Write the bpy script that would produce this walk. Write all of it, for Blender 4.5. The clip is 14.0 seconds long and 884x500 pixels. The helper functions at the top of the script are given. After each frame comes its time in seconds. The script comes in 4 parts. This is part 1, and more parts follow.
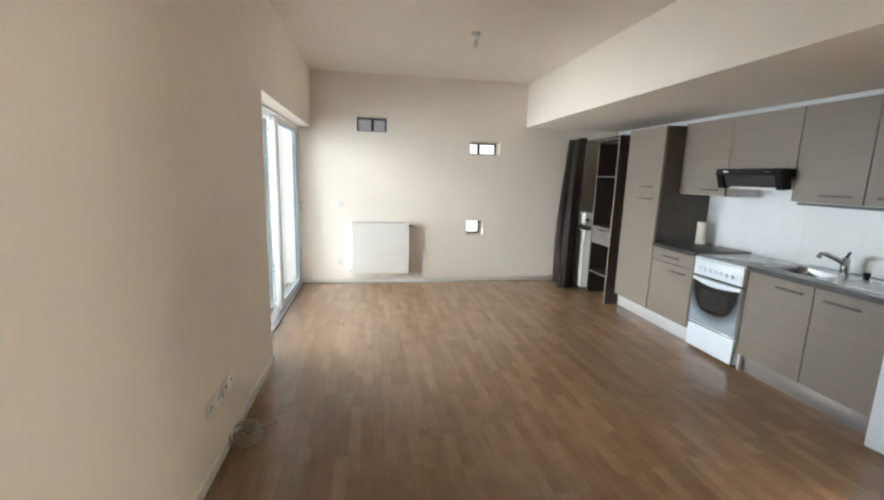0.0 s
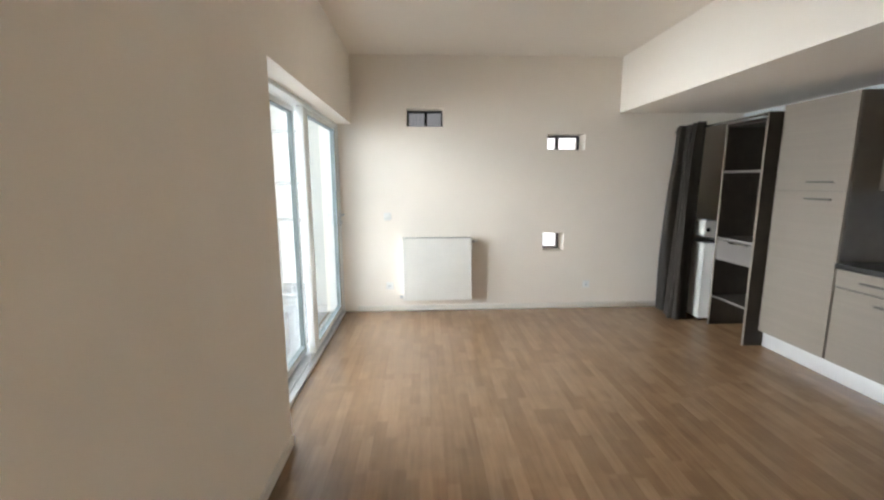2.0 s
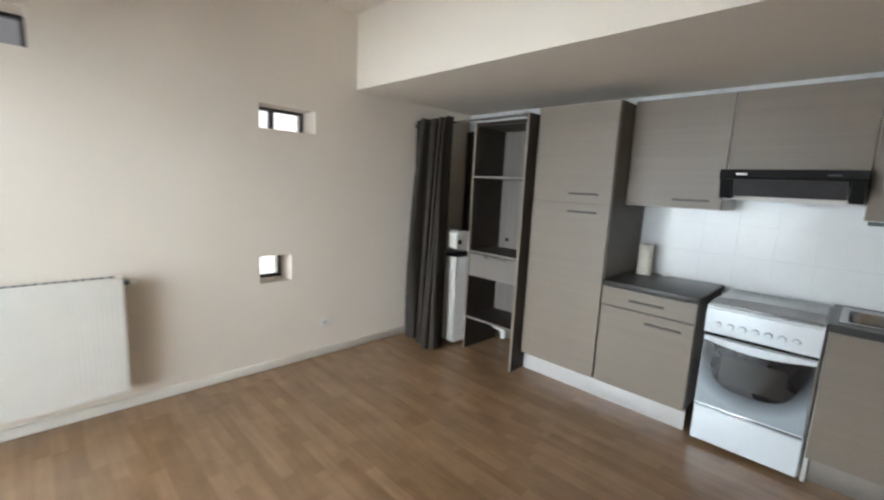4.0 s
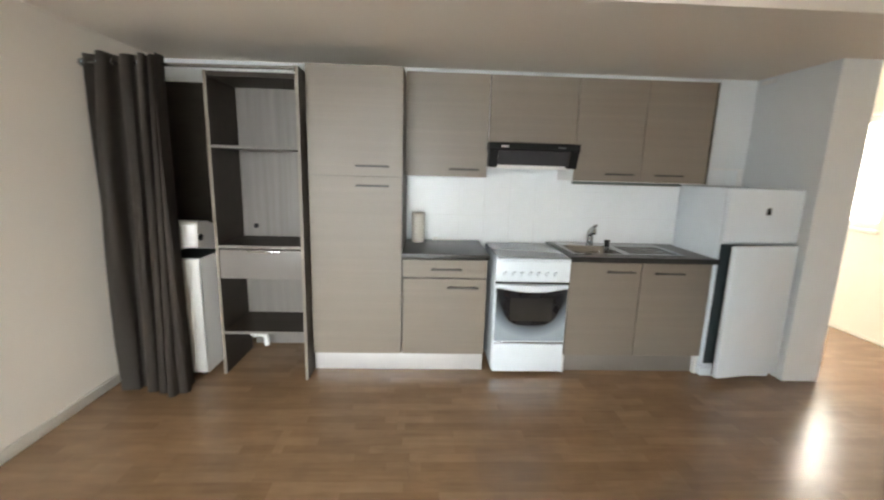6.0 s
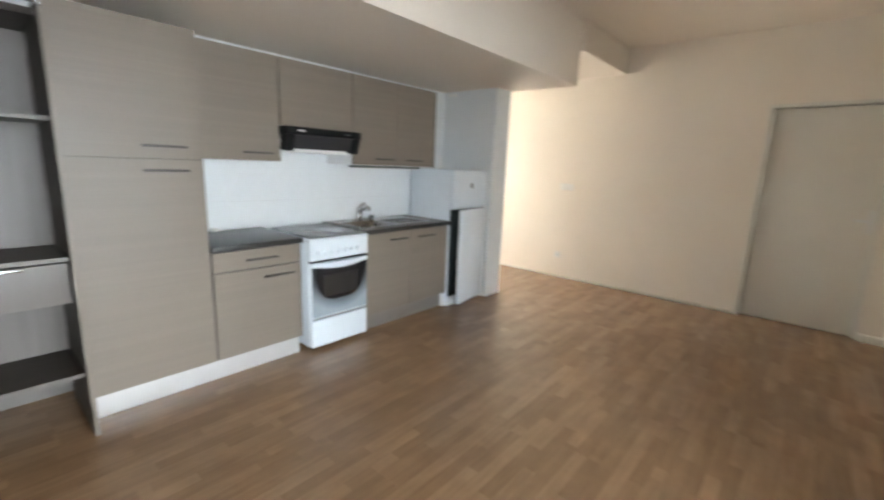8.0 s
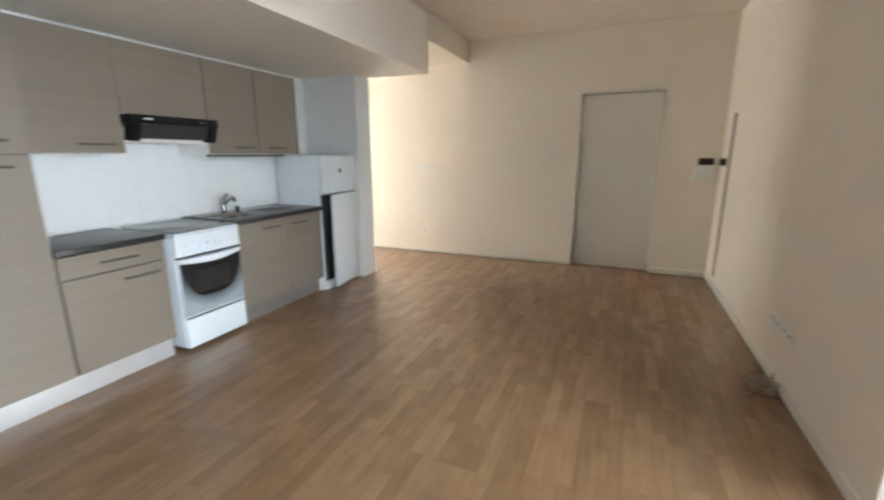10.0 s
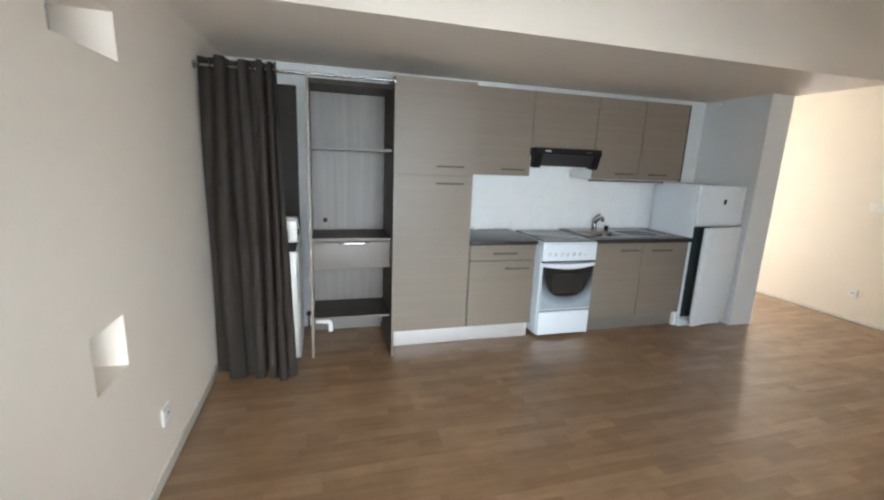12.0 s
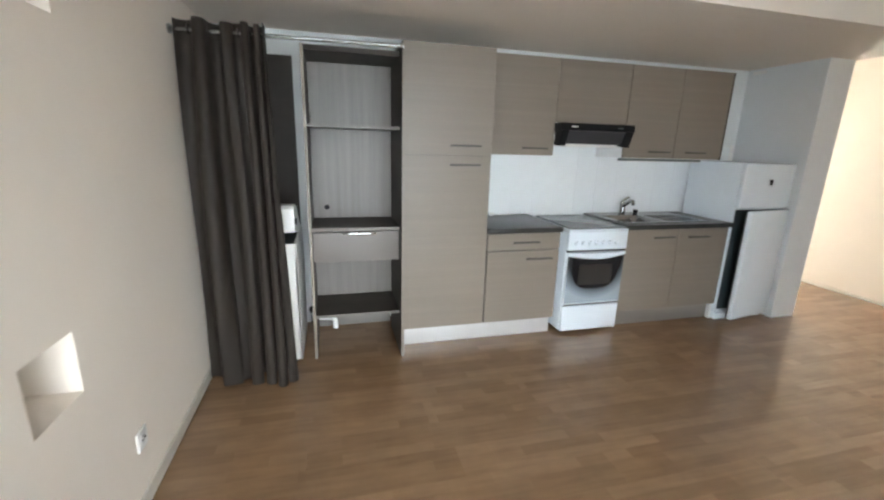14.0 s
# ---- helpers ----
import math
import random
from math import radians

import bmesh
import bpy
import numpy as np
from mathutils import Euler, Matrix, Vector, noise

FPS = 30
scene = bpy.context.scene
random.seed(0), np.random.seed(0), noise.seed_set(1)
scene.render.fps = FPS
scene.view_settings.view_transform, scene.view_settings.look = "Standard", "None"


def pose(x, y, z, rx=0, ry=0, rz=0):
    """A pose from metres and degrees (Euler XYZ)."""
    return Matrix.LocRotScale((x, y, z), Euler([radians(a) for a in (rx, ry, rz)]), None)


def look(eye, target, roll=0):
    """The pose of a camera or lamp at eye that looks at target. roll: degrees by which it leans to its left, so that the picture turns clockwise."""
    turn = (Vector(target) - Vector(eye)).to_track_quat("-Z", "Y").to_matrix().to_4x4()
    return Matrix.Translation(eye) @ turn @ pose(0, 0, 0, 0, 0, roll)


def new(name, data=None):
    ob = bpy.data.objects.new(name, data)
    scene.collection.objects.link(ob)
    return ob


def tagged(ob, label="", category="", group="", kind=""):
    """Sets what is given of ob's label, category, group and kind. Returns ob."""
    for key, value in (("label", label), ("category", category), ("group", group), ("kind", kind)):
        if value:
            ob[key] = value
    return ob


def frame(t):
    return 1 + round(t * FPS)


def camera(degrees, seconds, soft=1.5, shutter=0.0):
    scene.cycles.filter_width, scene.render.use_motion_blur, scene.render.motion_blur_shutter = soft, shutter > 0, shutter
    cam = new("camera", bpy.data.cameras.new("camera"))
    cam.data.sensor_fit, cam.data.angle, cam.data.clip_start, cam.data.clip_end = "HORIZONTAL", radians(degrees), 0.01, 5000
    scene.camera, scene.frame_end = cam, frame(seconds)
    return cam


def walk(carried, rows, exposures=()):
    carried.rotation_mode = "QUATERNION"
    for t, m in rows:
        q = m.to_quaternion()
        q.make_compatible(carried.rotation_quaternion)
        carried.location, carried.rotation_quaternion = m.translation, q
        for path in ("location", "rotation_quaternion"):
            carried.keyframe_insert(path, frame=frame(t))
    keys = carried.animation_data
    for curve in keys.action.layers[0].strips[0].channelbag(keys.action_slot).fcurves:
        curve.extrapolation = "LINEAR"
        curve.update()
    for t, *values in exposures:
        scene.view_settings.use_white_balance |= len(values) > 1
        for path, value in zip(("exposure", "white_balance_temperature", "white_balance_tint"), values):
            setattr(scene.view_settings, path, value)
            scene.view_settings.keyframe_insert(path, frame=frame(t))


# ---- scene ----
cam = camera(92.8, 14.0, soft=2.2, shutter=0.5)
PATH = [
    (0, (-0.112, 0.255, 1.455), (0.221, 2.196, 1.105), 1.7),
    (0.5, (-0.125, 0.354, 1.429), (0.198, 2.291, 1.046), 1.0),
    (1, (-0.089, 0.616, 1.383), (0.179, 2.562, 1.008), 0.3),
    (1.5, (-0.117, 0.95, 1.407), (0.079, 2.901, 1.014), 0.4),
    (2, (-0.139, 1.347, 1.413), (-0.047, 3.319, 1.092), -0.2),
    (2.5, (-0.077, 1.695, 1.38), (0.167, 3.667, 1.147), -0.2),
    (2.8, (-0.065, 1.93, 1.436), (0.347, 3.873, 1.203), 0.4),
    (3, (-0.026, 2.079, 1.433), (0.53, 3.985, 1.189), 0.6),
    (3.2, (-0.006, 2.245, 1.415), (0.749, 4.079, 1.158), 1.5),
    (5.3, (0.025, 3.629, 1.418), (1.925, 4.118, 1.032), 2.1),
    (5.5, (-0.002, 3.68, 1.393), (1.932, 4.013, 1.009), 2.4),
    (6, (0.019, 3.944, 1.395), (1.981, 3.858, 1.017), 1.6),
    (6.5, (-0.032, 4.312, 1.363), (1.883, 3.845, 1.026), 1.6),
    (6.8, (-0.012, 4.455, 1.383), (1.794, 3.704, 0.967), 3.7),
    (7, (0.008, 4.548, 1.399), (1.734, 3.609, 1.024), 5.0),
    (7.5, (0.141, 4.794, 1.379), (1.739, 3.673, 0.938), 3.7),
    (8, (0.181, 5.009, 1.356), (1.462, 3.524, 0.964), 2.2),
    (8.2, (0.237, 5.113, 1.351), (1.293, 3.469, 0.923), 1.2),
    (9.3, (0.162, 5.209, 1.345), (0.644, 3.313, 0.929), 0.3),
    (10.3, (0.051, 5.249, 1.328), (1.066, 3.578, 0.908), -0.6),
    (10.5, (0.187, 5.218, 1.357), (1.398, 3.668, 0.994), -0.6),
    (11, (0.178, 5.169, 1.368), (1.828, 4.093, 1.022), 0.1),
    (11.5, (-0.045, 5.145, 1.397), (1.779, 4.454, 0.958), 2.2),
    (12, (-0.274, 5.179, 1.434), (1.606, 4.636, 1.024), 2.3),
    (12.5, (-0.43, 5.204, 1.462), (1.455, 4.713, 1.009), 1.7),
    (13, (-0.403, 5.203, 1.461), (1.473, 4.699, 0.988), 1.4),
    (13.5, (-0.27, 5.149, 1.437), (1.615, 4.67, 0.97), 1.1),
    (14, (0.048, 5.13, 1.414), (1.921, 4.629, 0.921), 1.6),
]
walk(cam, [(t, look(eye, target, roll)) for t, eye, target, roll in PATH], exposures=[(0, 0.13, 6600, 10), (1.0, 0.22, 6600, 10), (2.0, 0.05, 6600, 10), (2.5, -0.1, 6500, 10), (3.1, -0.33, 6500, 10), (5.3, 0.22, 6950, 10), (6.2, 0.13, 7150, 11), (7.0, 0.13, 6650, 10), (8.2, 0.15, 6600, 10), (10.5, 0.13, 6450, 10), (11.0, 0.13, 6400, 10), (12.0, 0.0, 6500, 10), (13.0, -0.05, 6600, 10), (14, 0.06, 6650, 10)])

# ---- light ----
world = bpy.data.worlds.new("sky")
scene.world = world
world.use_nodes = True
wn = world.node_tree
sky = wn.nodes.new("ShaderNodeTexSky")
sky.sky_type, sky.sun_disc = "NISHITA", False
sky.sun_elevation, sky.sun_rotation = radians(38), radians(95)
wn.nodes["Background"].inputs["Strength"].default_value = 0.12
wn.links.new(sky.outputs["Color"], wn.nodes["Background"].inputs["Color"])


def lamp(name, kind, m, energy, color, **props):
    data = bpy.data.lights.new(name, kind)
    data.energy, data.color = energy, color
    if kind == "AREA":
        data.shape, data.size, data.size_y = "RECTANGLE", props["size"], props["size_y"]
    else:
        data.angle = props["angle"]
    ob = new(name, data)
    ob.matrix_world = m
    return ob


lamp("sun", "SUN", look((9, 0.2, 7), (0, 0, 0)), 1.0, (1, 0.93, 0.82), angle=radians(10))
# daylight through the loggia, the alcove's end window and the window in the south wall
lamp("loggia_daylight", "AREA", look((-6.0, 5.25, 2.0), (0, 5.05, 1.75)), 1390, (0.825, 0.91, 1.0), size=7.7, size_y=3.6)
lamp("alcove_daylight", "AREA", look((6.45, 0.6, 1.25), (2, 0.5, 0.9)), 68, (1.0, 0.95, 0.87), size=1.0, size_y=1.7)

# ---- materials ----


def nodes_of(name, rough, metal):
    m = bpy.data.materials.new(name)
    m.use_nodes = True
    n, l = m.node_tree.nodes, m.node_tree.links
    b = n["Principled BSDF"]
    b.inputs["Roughness"].default_value, b.inputs["Metallic"].default_value = rough, metal
    return m, n, l, b


def coords(n, l, scale, turn=(0, 0, 0)):
    tc, mp = n.new("ShaderNodeTexCoord"), n.new("ShaderNodeMapping")
    mp.inputs["Scale"].default_value = scale
    mp.inputs["Rotation"].default_value = turn
    l.new(tc.outputs["Object"], mp.inputs["Vector"])
    return mp.outputs["Vector"]


def noise_tex(n, l, vec, scale, detail=4.0, rough=0.55):
    t = n.new("ShaderNodeTexNoise")
    t.inputs["Scale"].default_value, t.inputs["Detail"].default_value, t.inputs["Roughness"].default_value = scale, detail, rough
    l.new(vec, t.inputs["Vector"])
    return t.outputs["Fac"]


def ramp(n, l, fac, stops):
    r = n.new("ShaderNodeValToRGB")
    e = r.color_ramp.elements
    while len(e) < len(stops):
        e.new(0.5)
    for el, (p, c) in zip(e, stops):
        el.position, el.color = p, (*c, 1)
    l.new(fac, r.inputs["Fac"])
    return r.outputs["Color"]


def mixed(n, l, kind, fac, a, b):
    x = n.new("ShaderNodeMix")
    x.data_type, x.blend_type = "RGBA", kind
    if isinstance(fac, float):
        x.inputs[0].default_value = fac
    else:
        l.new(fac, x.inputs[0])
    for s, v in ((x.inputs[6], a), (x.inputs[7], b)):
        if isinstance(v, tuple):
            s.default_value = (*v, 1)
        else:
            l.new(v, s)
    return x.outputs[2]


def bumped(n, l, b, fac, strength, dist=0.002):
    u = n.new("ShaderNodeBump")
    u.inputs["Strength"].default_value, u.inputs["Distance"].default_value = strength, dist
    l.new(fac, u.inputs["Height"])
    l.new(u.outputs["Normal"], b.inputs["Normal"])


def tint(c, k):
    return tuple(min(1.0, v * k) for v in c)


def painted(name, color, rough=0.6, var=0.06, scale=3.0, bump=0.15, grain=220.0, metal=0.0, coat=0.0):
    """Paint, lacquer, plastic or metal with faint stains and a fine grain."""
    m, n, l, b = nodes_of(name, rough, metal)
    vec = coords(n, l, (1, 1, 1))
    big, fine = noise_tex(n, l, vec, scale), noise_tex(n, l, vec, grain, 2.0)
    l.new(ramp(n, l, big, ((0.3, tint(color, 1 - var)), (0.7, tint(color, 1 + var * 0.4)))), b.inputs["Base Color"])
    if bump:
        bumped(n, l, b, fine, bump)
    r = n.new("ShaderNodeMapRange")
    r.inputs["To Min"].default_value, r.inputs["To Max"].default_value = rough * 0.85, min(1, rough * 1.15)
    l.new(big, r.inputs["Value"])
    l.new(r.outputs["Result"], b.inputs["Roughness"])
    b.inputs["Coat Weight"].default_value = coat
    return m


def laminate(name, dark, light, stretch, rough=0.42, spec=0.5):
    """Wood-print laminate with the grain along the axis whose stretch is small."""
    m, n, l, b = nodes_of(name, rough, 0)
    b.inputs["Specular IOR Level"].default_value = spec
    vec = coords(n, l, stretch)
    info = n.new("ShaderNodeObjectInfo")
    add = n.new("ShaderNodeVectorMath")
    add.operation = "ADD"
    l.new(vec, add.inputs[0])
    sc = n.new("ShaderNodeMath")
    sc.operation = "MULTIPLY"
    sc.inputs[1].default_value = 40.0
    l.new(info.outputs["Random"], sc.inputs[0])
    l.new(sc.outputs[0], add.inputs[1])
    f1, f2 = noise_tex(n, l, add.outputs[0], 1.0, 5.0, 0.6), noise_tex(n, l, add.outputs[0], 4.5, 3.0, 0.6)
    base = ramp(n, l, f1, ((0.3, dark), (0.55, tuple((a + c) / 2 for a, c in zip(dark, light))), (0.75, light)))
    streak = ramp(n, l, f2, ((0.35, (0.975, 0.972, 0.968)), (0.6, (1, 1, 1))))
    l.new(mixed(n, l, "MULTIPLY", 0.8, base, streak), b.inputs["Base Color"])
    bumped(n, l, b, f2, 0.06, 0.001)
    return m


WALL_PAINT = painted("wall_paint", (0.87, 0.795, 0.70), 0.75, 0.04, 1.3, 0.25, 160)
CEILING_PAINT = painted("ceiling_paint", (0.86, 0.785, 0.69), 0.8, 0.03, 1.0, 0.2, 160)
# wall paint turned bluish: the cool skylight on these walls is in the colour
SKYLIT_PAINT = painted("skylit_wall_paint", (0.78, 0.805, 0.81), 0.7, 0.04, 1.3, 0.25, 160)
TRIM_PAINT = painted("trim_paint", (0.80, 0.76, 0.68), 0.45, 0.05, 4.0, 0.05)
DOOR_PAINT = painted("door_paint", (0.80, 0.775, 0.705), 0.45, 0.04, 2.0, 0.08, 90)
WHITE_PVC = painted("white_frame", (0.80, 0.81, 0.80), 0.35, 0.03, 6.0, 0.03)
ALUMINIUM = painted("aluminium", (0.62, 0.63, 0.64), 0.35, 0.06, 30.0, 0.05, 300, 0.9)
# near-black that paints the shade behind the ajar fridge door
FRIDGE_GAP = painted("fridge_shadow_gap", (0.03, 0.042, 0.045), 0.5, 0.1, 20.0, 0.0)
GASKET = painted("gasket", (0.10, 0.12, 0.12), 0.6, 0.1, 20.0, 0.0)
SEAL = painted("glazing_seal", (0.20, 0.235, 0.235), 0.6, 0.1, 20.0, 0.0)
DARK_FRAME = painted("dark_frame", (0.03, 0.03, 0.035), 0.4, 0.1, 20.0, 0.0)
ENAMEL = painted("white_enamel", (0.755, 0.82, 0.87), 0.22, 0.02, 8.0, 0.0, coat=0.3)
CREAM_ENAMEL = painted("cream_enamel", (0.78, 0.765, 0.725), 0.3, 0.02, 8.0, 0.0)
WHITE_PLASTIC = painted("white_plastic", (0.87, 0.86, 0.82), 0.4, 0.03, 12.0, 0.0)
CARCASS = painted("white_melamine", (0.76, 0.76, 0.75), 0.4, 0.03, 8.0, 0.03)
OAK = laminate("greige_laminate", (0.206, 0.173, 0.138), (0.230, 0.194, 0.156), (20, 0.5, 26))
OAK_DARK = laminate("dark_laminate", (0.027, 0.0195, 0.014), (0.043, 0.032, 0.024), (8, 3, 8), 0.5, 0.3)
# darker copy of the front laminate: side and gap shade put into the colour
OAK_SHADED = laminate("greige_laminate_shaded", (0.105, 0.088, 0.072), (0.135, 0.114, 0.094), (8, 3, 8), 0.48)
OAK_BACK = laminate("grey_laminate_back", (0.148, 0.132, 0.116), (0.205, 0.185, 0.165), (26, 26, 1.1))
GREIGE = painted("greige_melamine", (0.168, 0.150, 0.134), 0.45, 0.04, 6.0, 0.03)
WORKTOP = painted("dark_worktop", (0.024, 0.022, 0.021), 0.33, 0.25, 60.0, 0.05, 200)
FOIL = painted("plinth_foil", (0.57, 0.555, 0.54), 0.45, 0.04, 9.0, 0.03, 200, 0.3)
FOIL_GREY = painted("plinth_foil_grey", (0.25, 0.225, 0.20), 0.45, 0.04, 9.0, 0.03, 200, 0.4)
STEEL = painted("brushed_steel", (0.34, 0.34, 0.34), 0.22, 0.08, 40.0, 0.03, 300, 1.0)
CHROME = painted("chrome", (0.47, 0.47, 0.47), 0.1, 0.02, 10.0, 0.0, 100, 1.0)
HANDLE_METAL = painted("handle_metal", (0.10, 0.088, 0.078), 0.4, 0.06, 20.0, 0.0, 100, 0.6)
BLACK_PLASTIC = painted("black_plastic", (0.009, 0.009, 0.010), 0.5, 0.15, 20.0, 0.0)
BLACK_PLASTIC.node_tree.nodes["Principled BSDF"].inputs["Specular IOR Level"].default_value = 0.2
FILTER = painted("hood_filter", (0.07, 0.07, 0.075), 0.45, 0.1, 60.0, 0.1, 200, 0.6)
OVEN_GLASS = painted("oven_glass", (0.014, 0.014, 0.016), 0.08, 0.1, 10.0, 0.0)


def printed_glass():
    """Oven door glass: a grey dot print that thins out towards the dark window."""
    m, n, l, b = nodes_of("printed_glass", 0.12, 0)
    tc, mp, ln = n.new("ShaderNodeTexCoord"), n.new("ShaderNodeMapping"), n.new("ShaderNodeVectorMath")
    mp.inputs["Scale"].default_value, mp.inputs["Location"].default_value = (0, 2.95, 3.0), (0, 0, -0.605 * 3.0)
    ln.operation = "LENGTH"
    l.new(tc.outputs["Object"], mp.inputs["Vector"])
    l.new(mp.outputs["Vector"], ln.inputs[0])
    l.new(ramp(n, l, ln.outputs["Value"], ((0.66, (0.014, 0.015, 0.017)), (0.98, (0.32, 0.37, 0.41)))), b.inputs["Base Color"])
    return m


OVEN_PRINT = printed_glass()
INNER_GLASS = painted("inner_glass", (0.028, 0.026, 0.024), 0.1, 0.1, 10.0, 0.0)
HOB = painted("hob_lid", (0.27, 0.275, 0.28), 0.22, 0.05, 8.0, 0.0, 100, 0.4)
CURTAIN = painted("curtain_cloth", (0.055, 0.043, 0.033), 0.58, 0.12, 5.0, 0.5, 500)
PAPER = painted("paper", (0.72, 0.68, 0.60), 0.9, 0.05, 20.0, 0.3, 120)
CABLE = painted("cable_sheath", (0.36, 0.30, 0.225), 0.5, 0.1, 20.0, 0.0)
RADIATOR = painted("radiator_enamel", (0.90, 0.88, 0.82), 0.4, 0.03, 6.0, 0.0)
TILE = painted("white_tile", (0.835, 0.865, 0.88), 0.18, 0.015, 6.0, 0.0, 30)
GROUT = painted("grout", (0.83, 0.825, 0.81), 0.9, 0.08, 20.0, 0.2)
TERRACE = painted("terrace_tile", (0.34, 0.34, 0.355), 0.5, 0.1, 5.0, 0.2, 80)
FACADE = painted("pale_facade", (0.42, 0.44, 0.435), 0.8, 0.05, 2.0, 0.2, 60)
RAIL_PAINT = painted("rail_paint", (0.46, 0.475, 0.475), 0.5, 0.05, 10.0, 0.0)
BROWN_PLASTIC = painted("brown_plastic", (0.05, 0.036, 0.022), 0.45, 0.15, 20.0, 0.0)
HOLDER = painted("lamp_holder_plastic", (0.50, 0.49, 0.44), 0.45, 0.05, 12.0, 0.0)
TRUNKING = painted("trunking", (0.42, 0.385, 0.33), 0.5, 0.06, 8.0, 0.0)
SUBFLOOR = painted("subfloor", (0.10, 0.07, 0.045), 0.9, 0.1, 8.0, 0.0)


def glass(name, color, rough):
    m, n, l, b = nodes_of(name, rough, 0)
    b.inputs["Base Color"].default_value = (*color, 1)
    b.inputs["Transmission Weight"].default_value, b.inputs["IOR"].default_value = 1.0, 1.45
    return m


GLASS = glass("window_glass", (0.95, 0.985, 0.975), 0.0)


def glow(name, color, strength):
    m, n, l, b = nodes_of(name, 1, 0)
    b.inputs["Base Color"].default_value = (0.02, 0.02, 0.02, 1)
    b.inputs["Emission Color"].default_value = (*color, 1)
    b.inputs["Emission Strength"].default_value = strength
    return m


DAY = glow("bright_distance", (0.95, 0.985, 0.97), 1.12)
DAY_WARM = glow("bright_distance_rosy", (1.0, 0.94, 0.97), 1.7)
DAY_GREY = glow("dull_distance", (0.96, 0.93, 1.0), 0.24)
DAY_SOUTH = glow("bright_distance_south", (1.0, 0.95, 0.88), 130.0)
DAY_EAST = glow("bright_distance_east", (1.0, 0.95, 0.88), 4.0)


def plank_material():
    """Three-strip wood-print planks: strips of varied tone, grain along y."""
    m, n, l, b = nodes_of("floor_plank", 0.36, 0)
    b.inputs["Specular IOR Level"].default_value = 0.8
    tc, info = n.new("ShaderNodeTexCoord"), n.new("ShaderNodeObjectInfo")
    add = n.new("ShaderNodeVectorMath")
    add.operation = "ADD"
    l.new(tc.outputs["Object"], add.inputs[0])
    sc = n.new("ShaderNodeMath")
    sc.operation = "MULTIPLY"
    sc.inputs[1].default_value = 37.0
    l.new(info.outputs["Random"], sc.inputs[0])
    comb = n.new("ShaderNodeCombineXYZ")
    l.new(sc.outputs[0], comb.inputs["Y"])
    l.new(sc.outputs[0], comb.inputs["Z"])
    l.new(comb.outputs[0], add.inputs[1])
    rot = n.new("ShaderNodeMapping")
    rot.inputs["Rotation"].default_value = (0, 0, radians(90))
    l.new(add.outputs[0], rot.inputs["Vector"])
    br = n.new("ShaderNodeTexBrick")
    br.offset, br.offset_frequency = 0.37, 2
    for k, v in (("Scale", 1.0), ("Mortar Size", 0.0009), ("Mortar Smooth", 0.3), ("Bias", 0.0), ("Brick Width", 0.43), ("Row Height", 0.0642)):
        br.inputs[k].default_value = v
    br.inputs["Color1"].default_value = (0.0, 0.0, 0.0, 1)
    br.inputs["Color2"].default_value = (1.0, 1.0, 1.0, 1)
    br.inputs["Mortar"].default_value = (0.3, 0.3, 0.3, 1)
    l.new(rot.outputs[0], br.inputs["Vector"])
    grain = n.new("ShaderNodeMapping")
    grain.inputs["Scale"].default_value = (38, 3.2, 1)
    l.new(add.outputs[0], grain.inputs["Vector"])
    f1 = noise_tex(n, l, grain.outputs[0], 1.0, 5.0, 0.65)
    f2 = noise_tex(n, l, add.outputs[0], 6.0, 3.0)
    tone = ramp(n, l, br.outputs["Color"], ((0.0, (0.228, 0.137, 0.073)), (0.5, (0.258, 0.157, 0.086)), (1.0, (0.290, 0.180, 0.101))))
    streak = ramp(n, l, f1, ((0.28, (0.80, 0.78, 0.76)), (0.62, (1.04, 1.03, 1.02))))
    patch = ramp(n, l, f2, ((0.3, (0.86, 0.86, 0.86)), (0.7, (1.08, 1.08, 1.08))))
    c = mixed(n, l, "MULTIPLY", 0.75, tone, streak)
    l.new(mixed(n, l, "MULTIPLY", 0.7, c, patch), b.inputs["Base Color"])
    r = n.new("ShaderNodeMapRange")
    r.inputs["To Min"].default_value, r.inputs["To Max"].default_value = 0.215, 0.285
    l.new(f2, r.inputs["Value"])
    l.new(r.outputs["Result"], b.inputs["Roughness"])
    bumped(n, l, b, f1, 0.10, 0.001)
    return m


PLANK = plank_material()

# ---- mesh helpers ----
BASES = {}


def box(bm, x0, x1, y0, y1, z0, z1, r=0.0, seg=2):
    vs = bmesh.ops.create_cube(bm, size=1.0, matrix=Matrix.Translation(((x0 + x1) / 2, (y0 + y1) / 2, (z0 + z1) / 2)) @ Matrix.Diagonal((x1 - x0, y1 - y0, z1 - z0, 1)))["verts"]
    if r:
        bmesh.ops.bevel(bm, geom=list({e for v in vs for e in v.link_edges}), offset=r, segments=seg, affect="EDGES", profile=0.5)
    return bm


def boxed(x0, x1, y0, y1, z0, z1, r=0.0, seg=2):
    return box(bmesh.new(), x0, x1, y0, y1, z0, z1, r, seg)


def tube(bm, a, b, r, r2=None, seg=16):
    """A closed cylinder or cone from a to b."""
    a, b = Vector(a), Vector(b)
    d = b - a
    m = Matrix.Translation((a + b) / 2) @ d.to_track_quat("Z", "Y").to_matrix().to_4x4()
    bmesh.ops.create_cone(bm, cap_ends=True, segments=seg, radius1=r, radius2=r if r2 is None else r2, depth=d.length, matrix=m)
    return bm


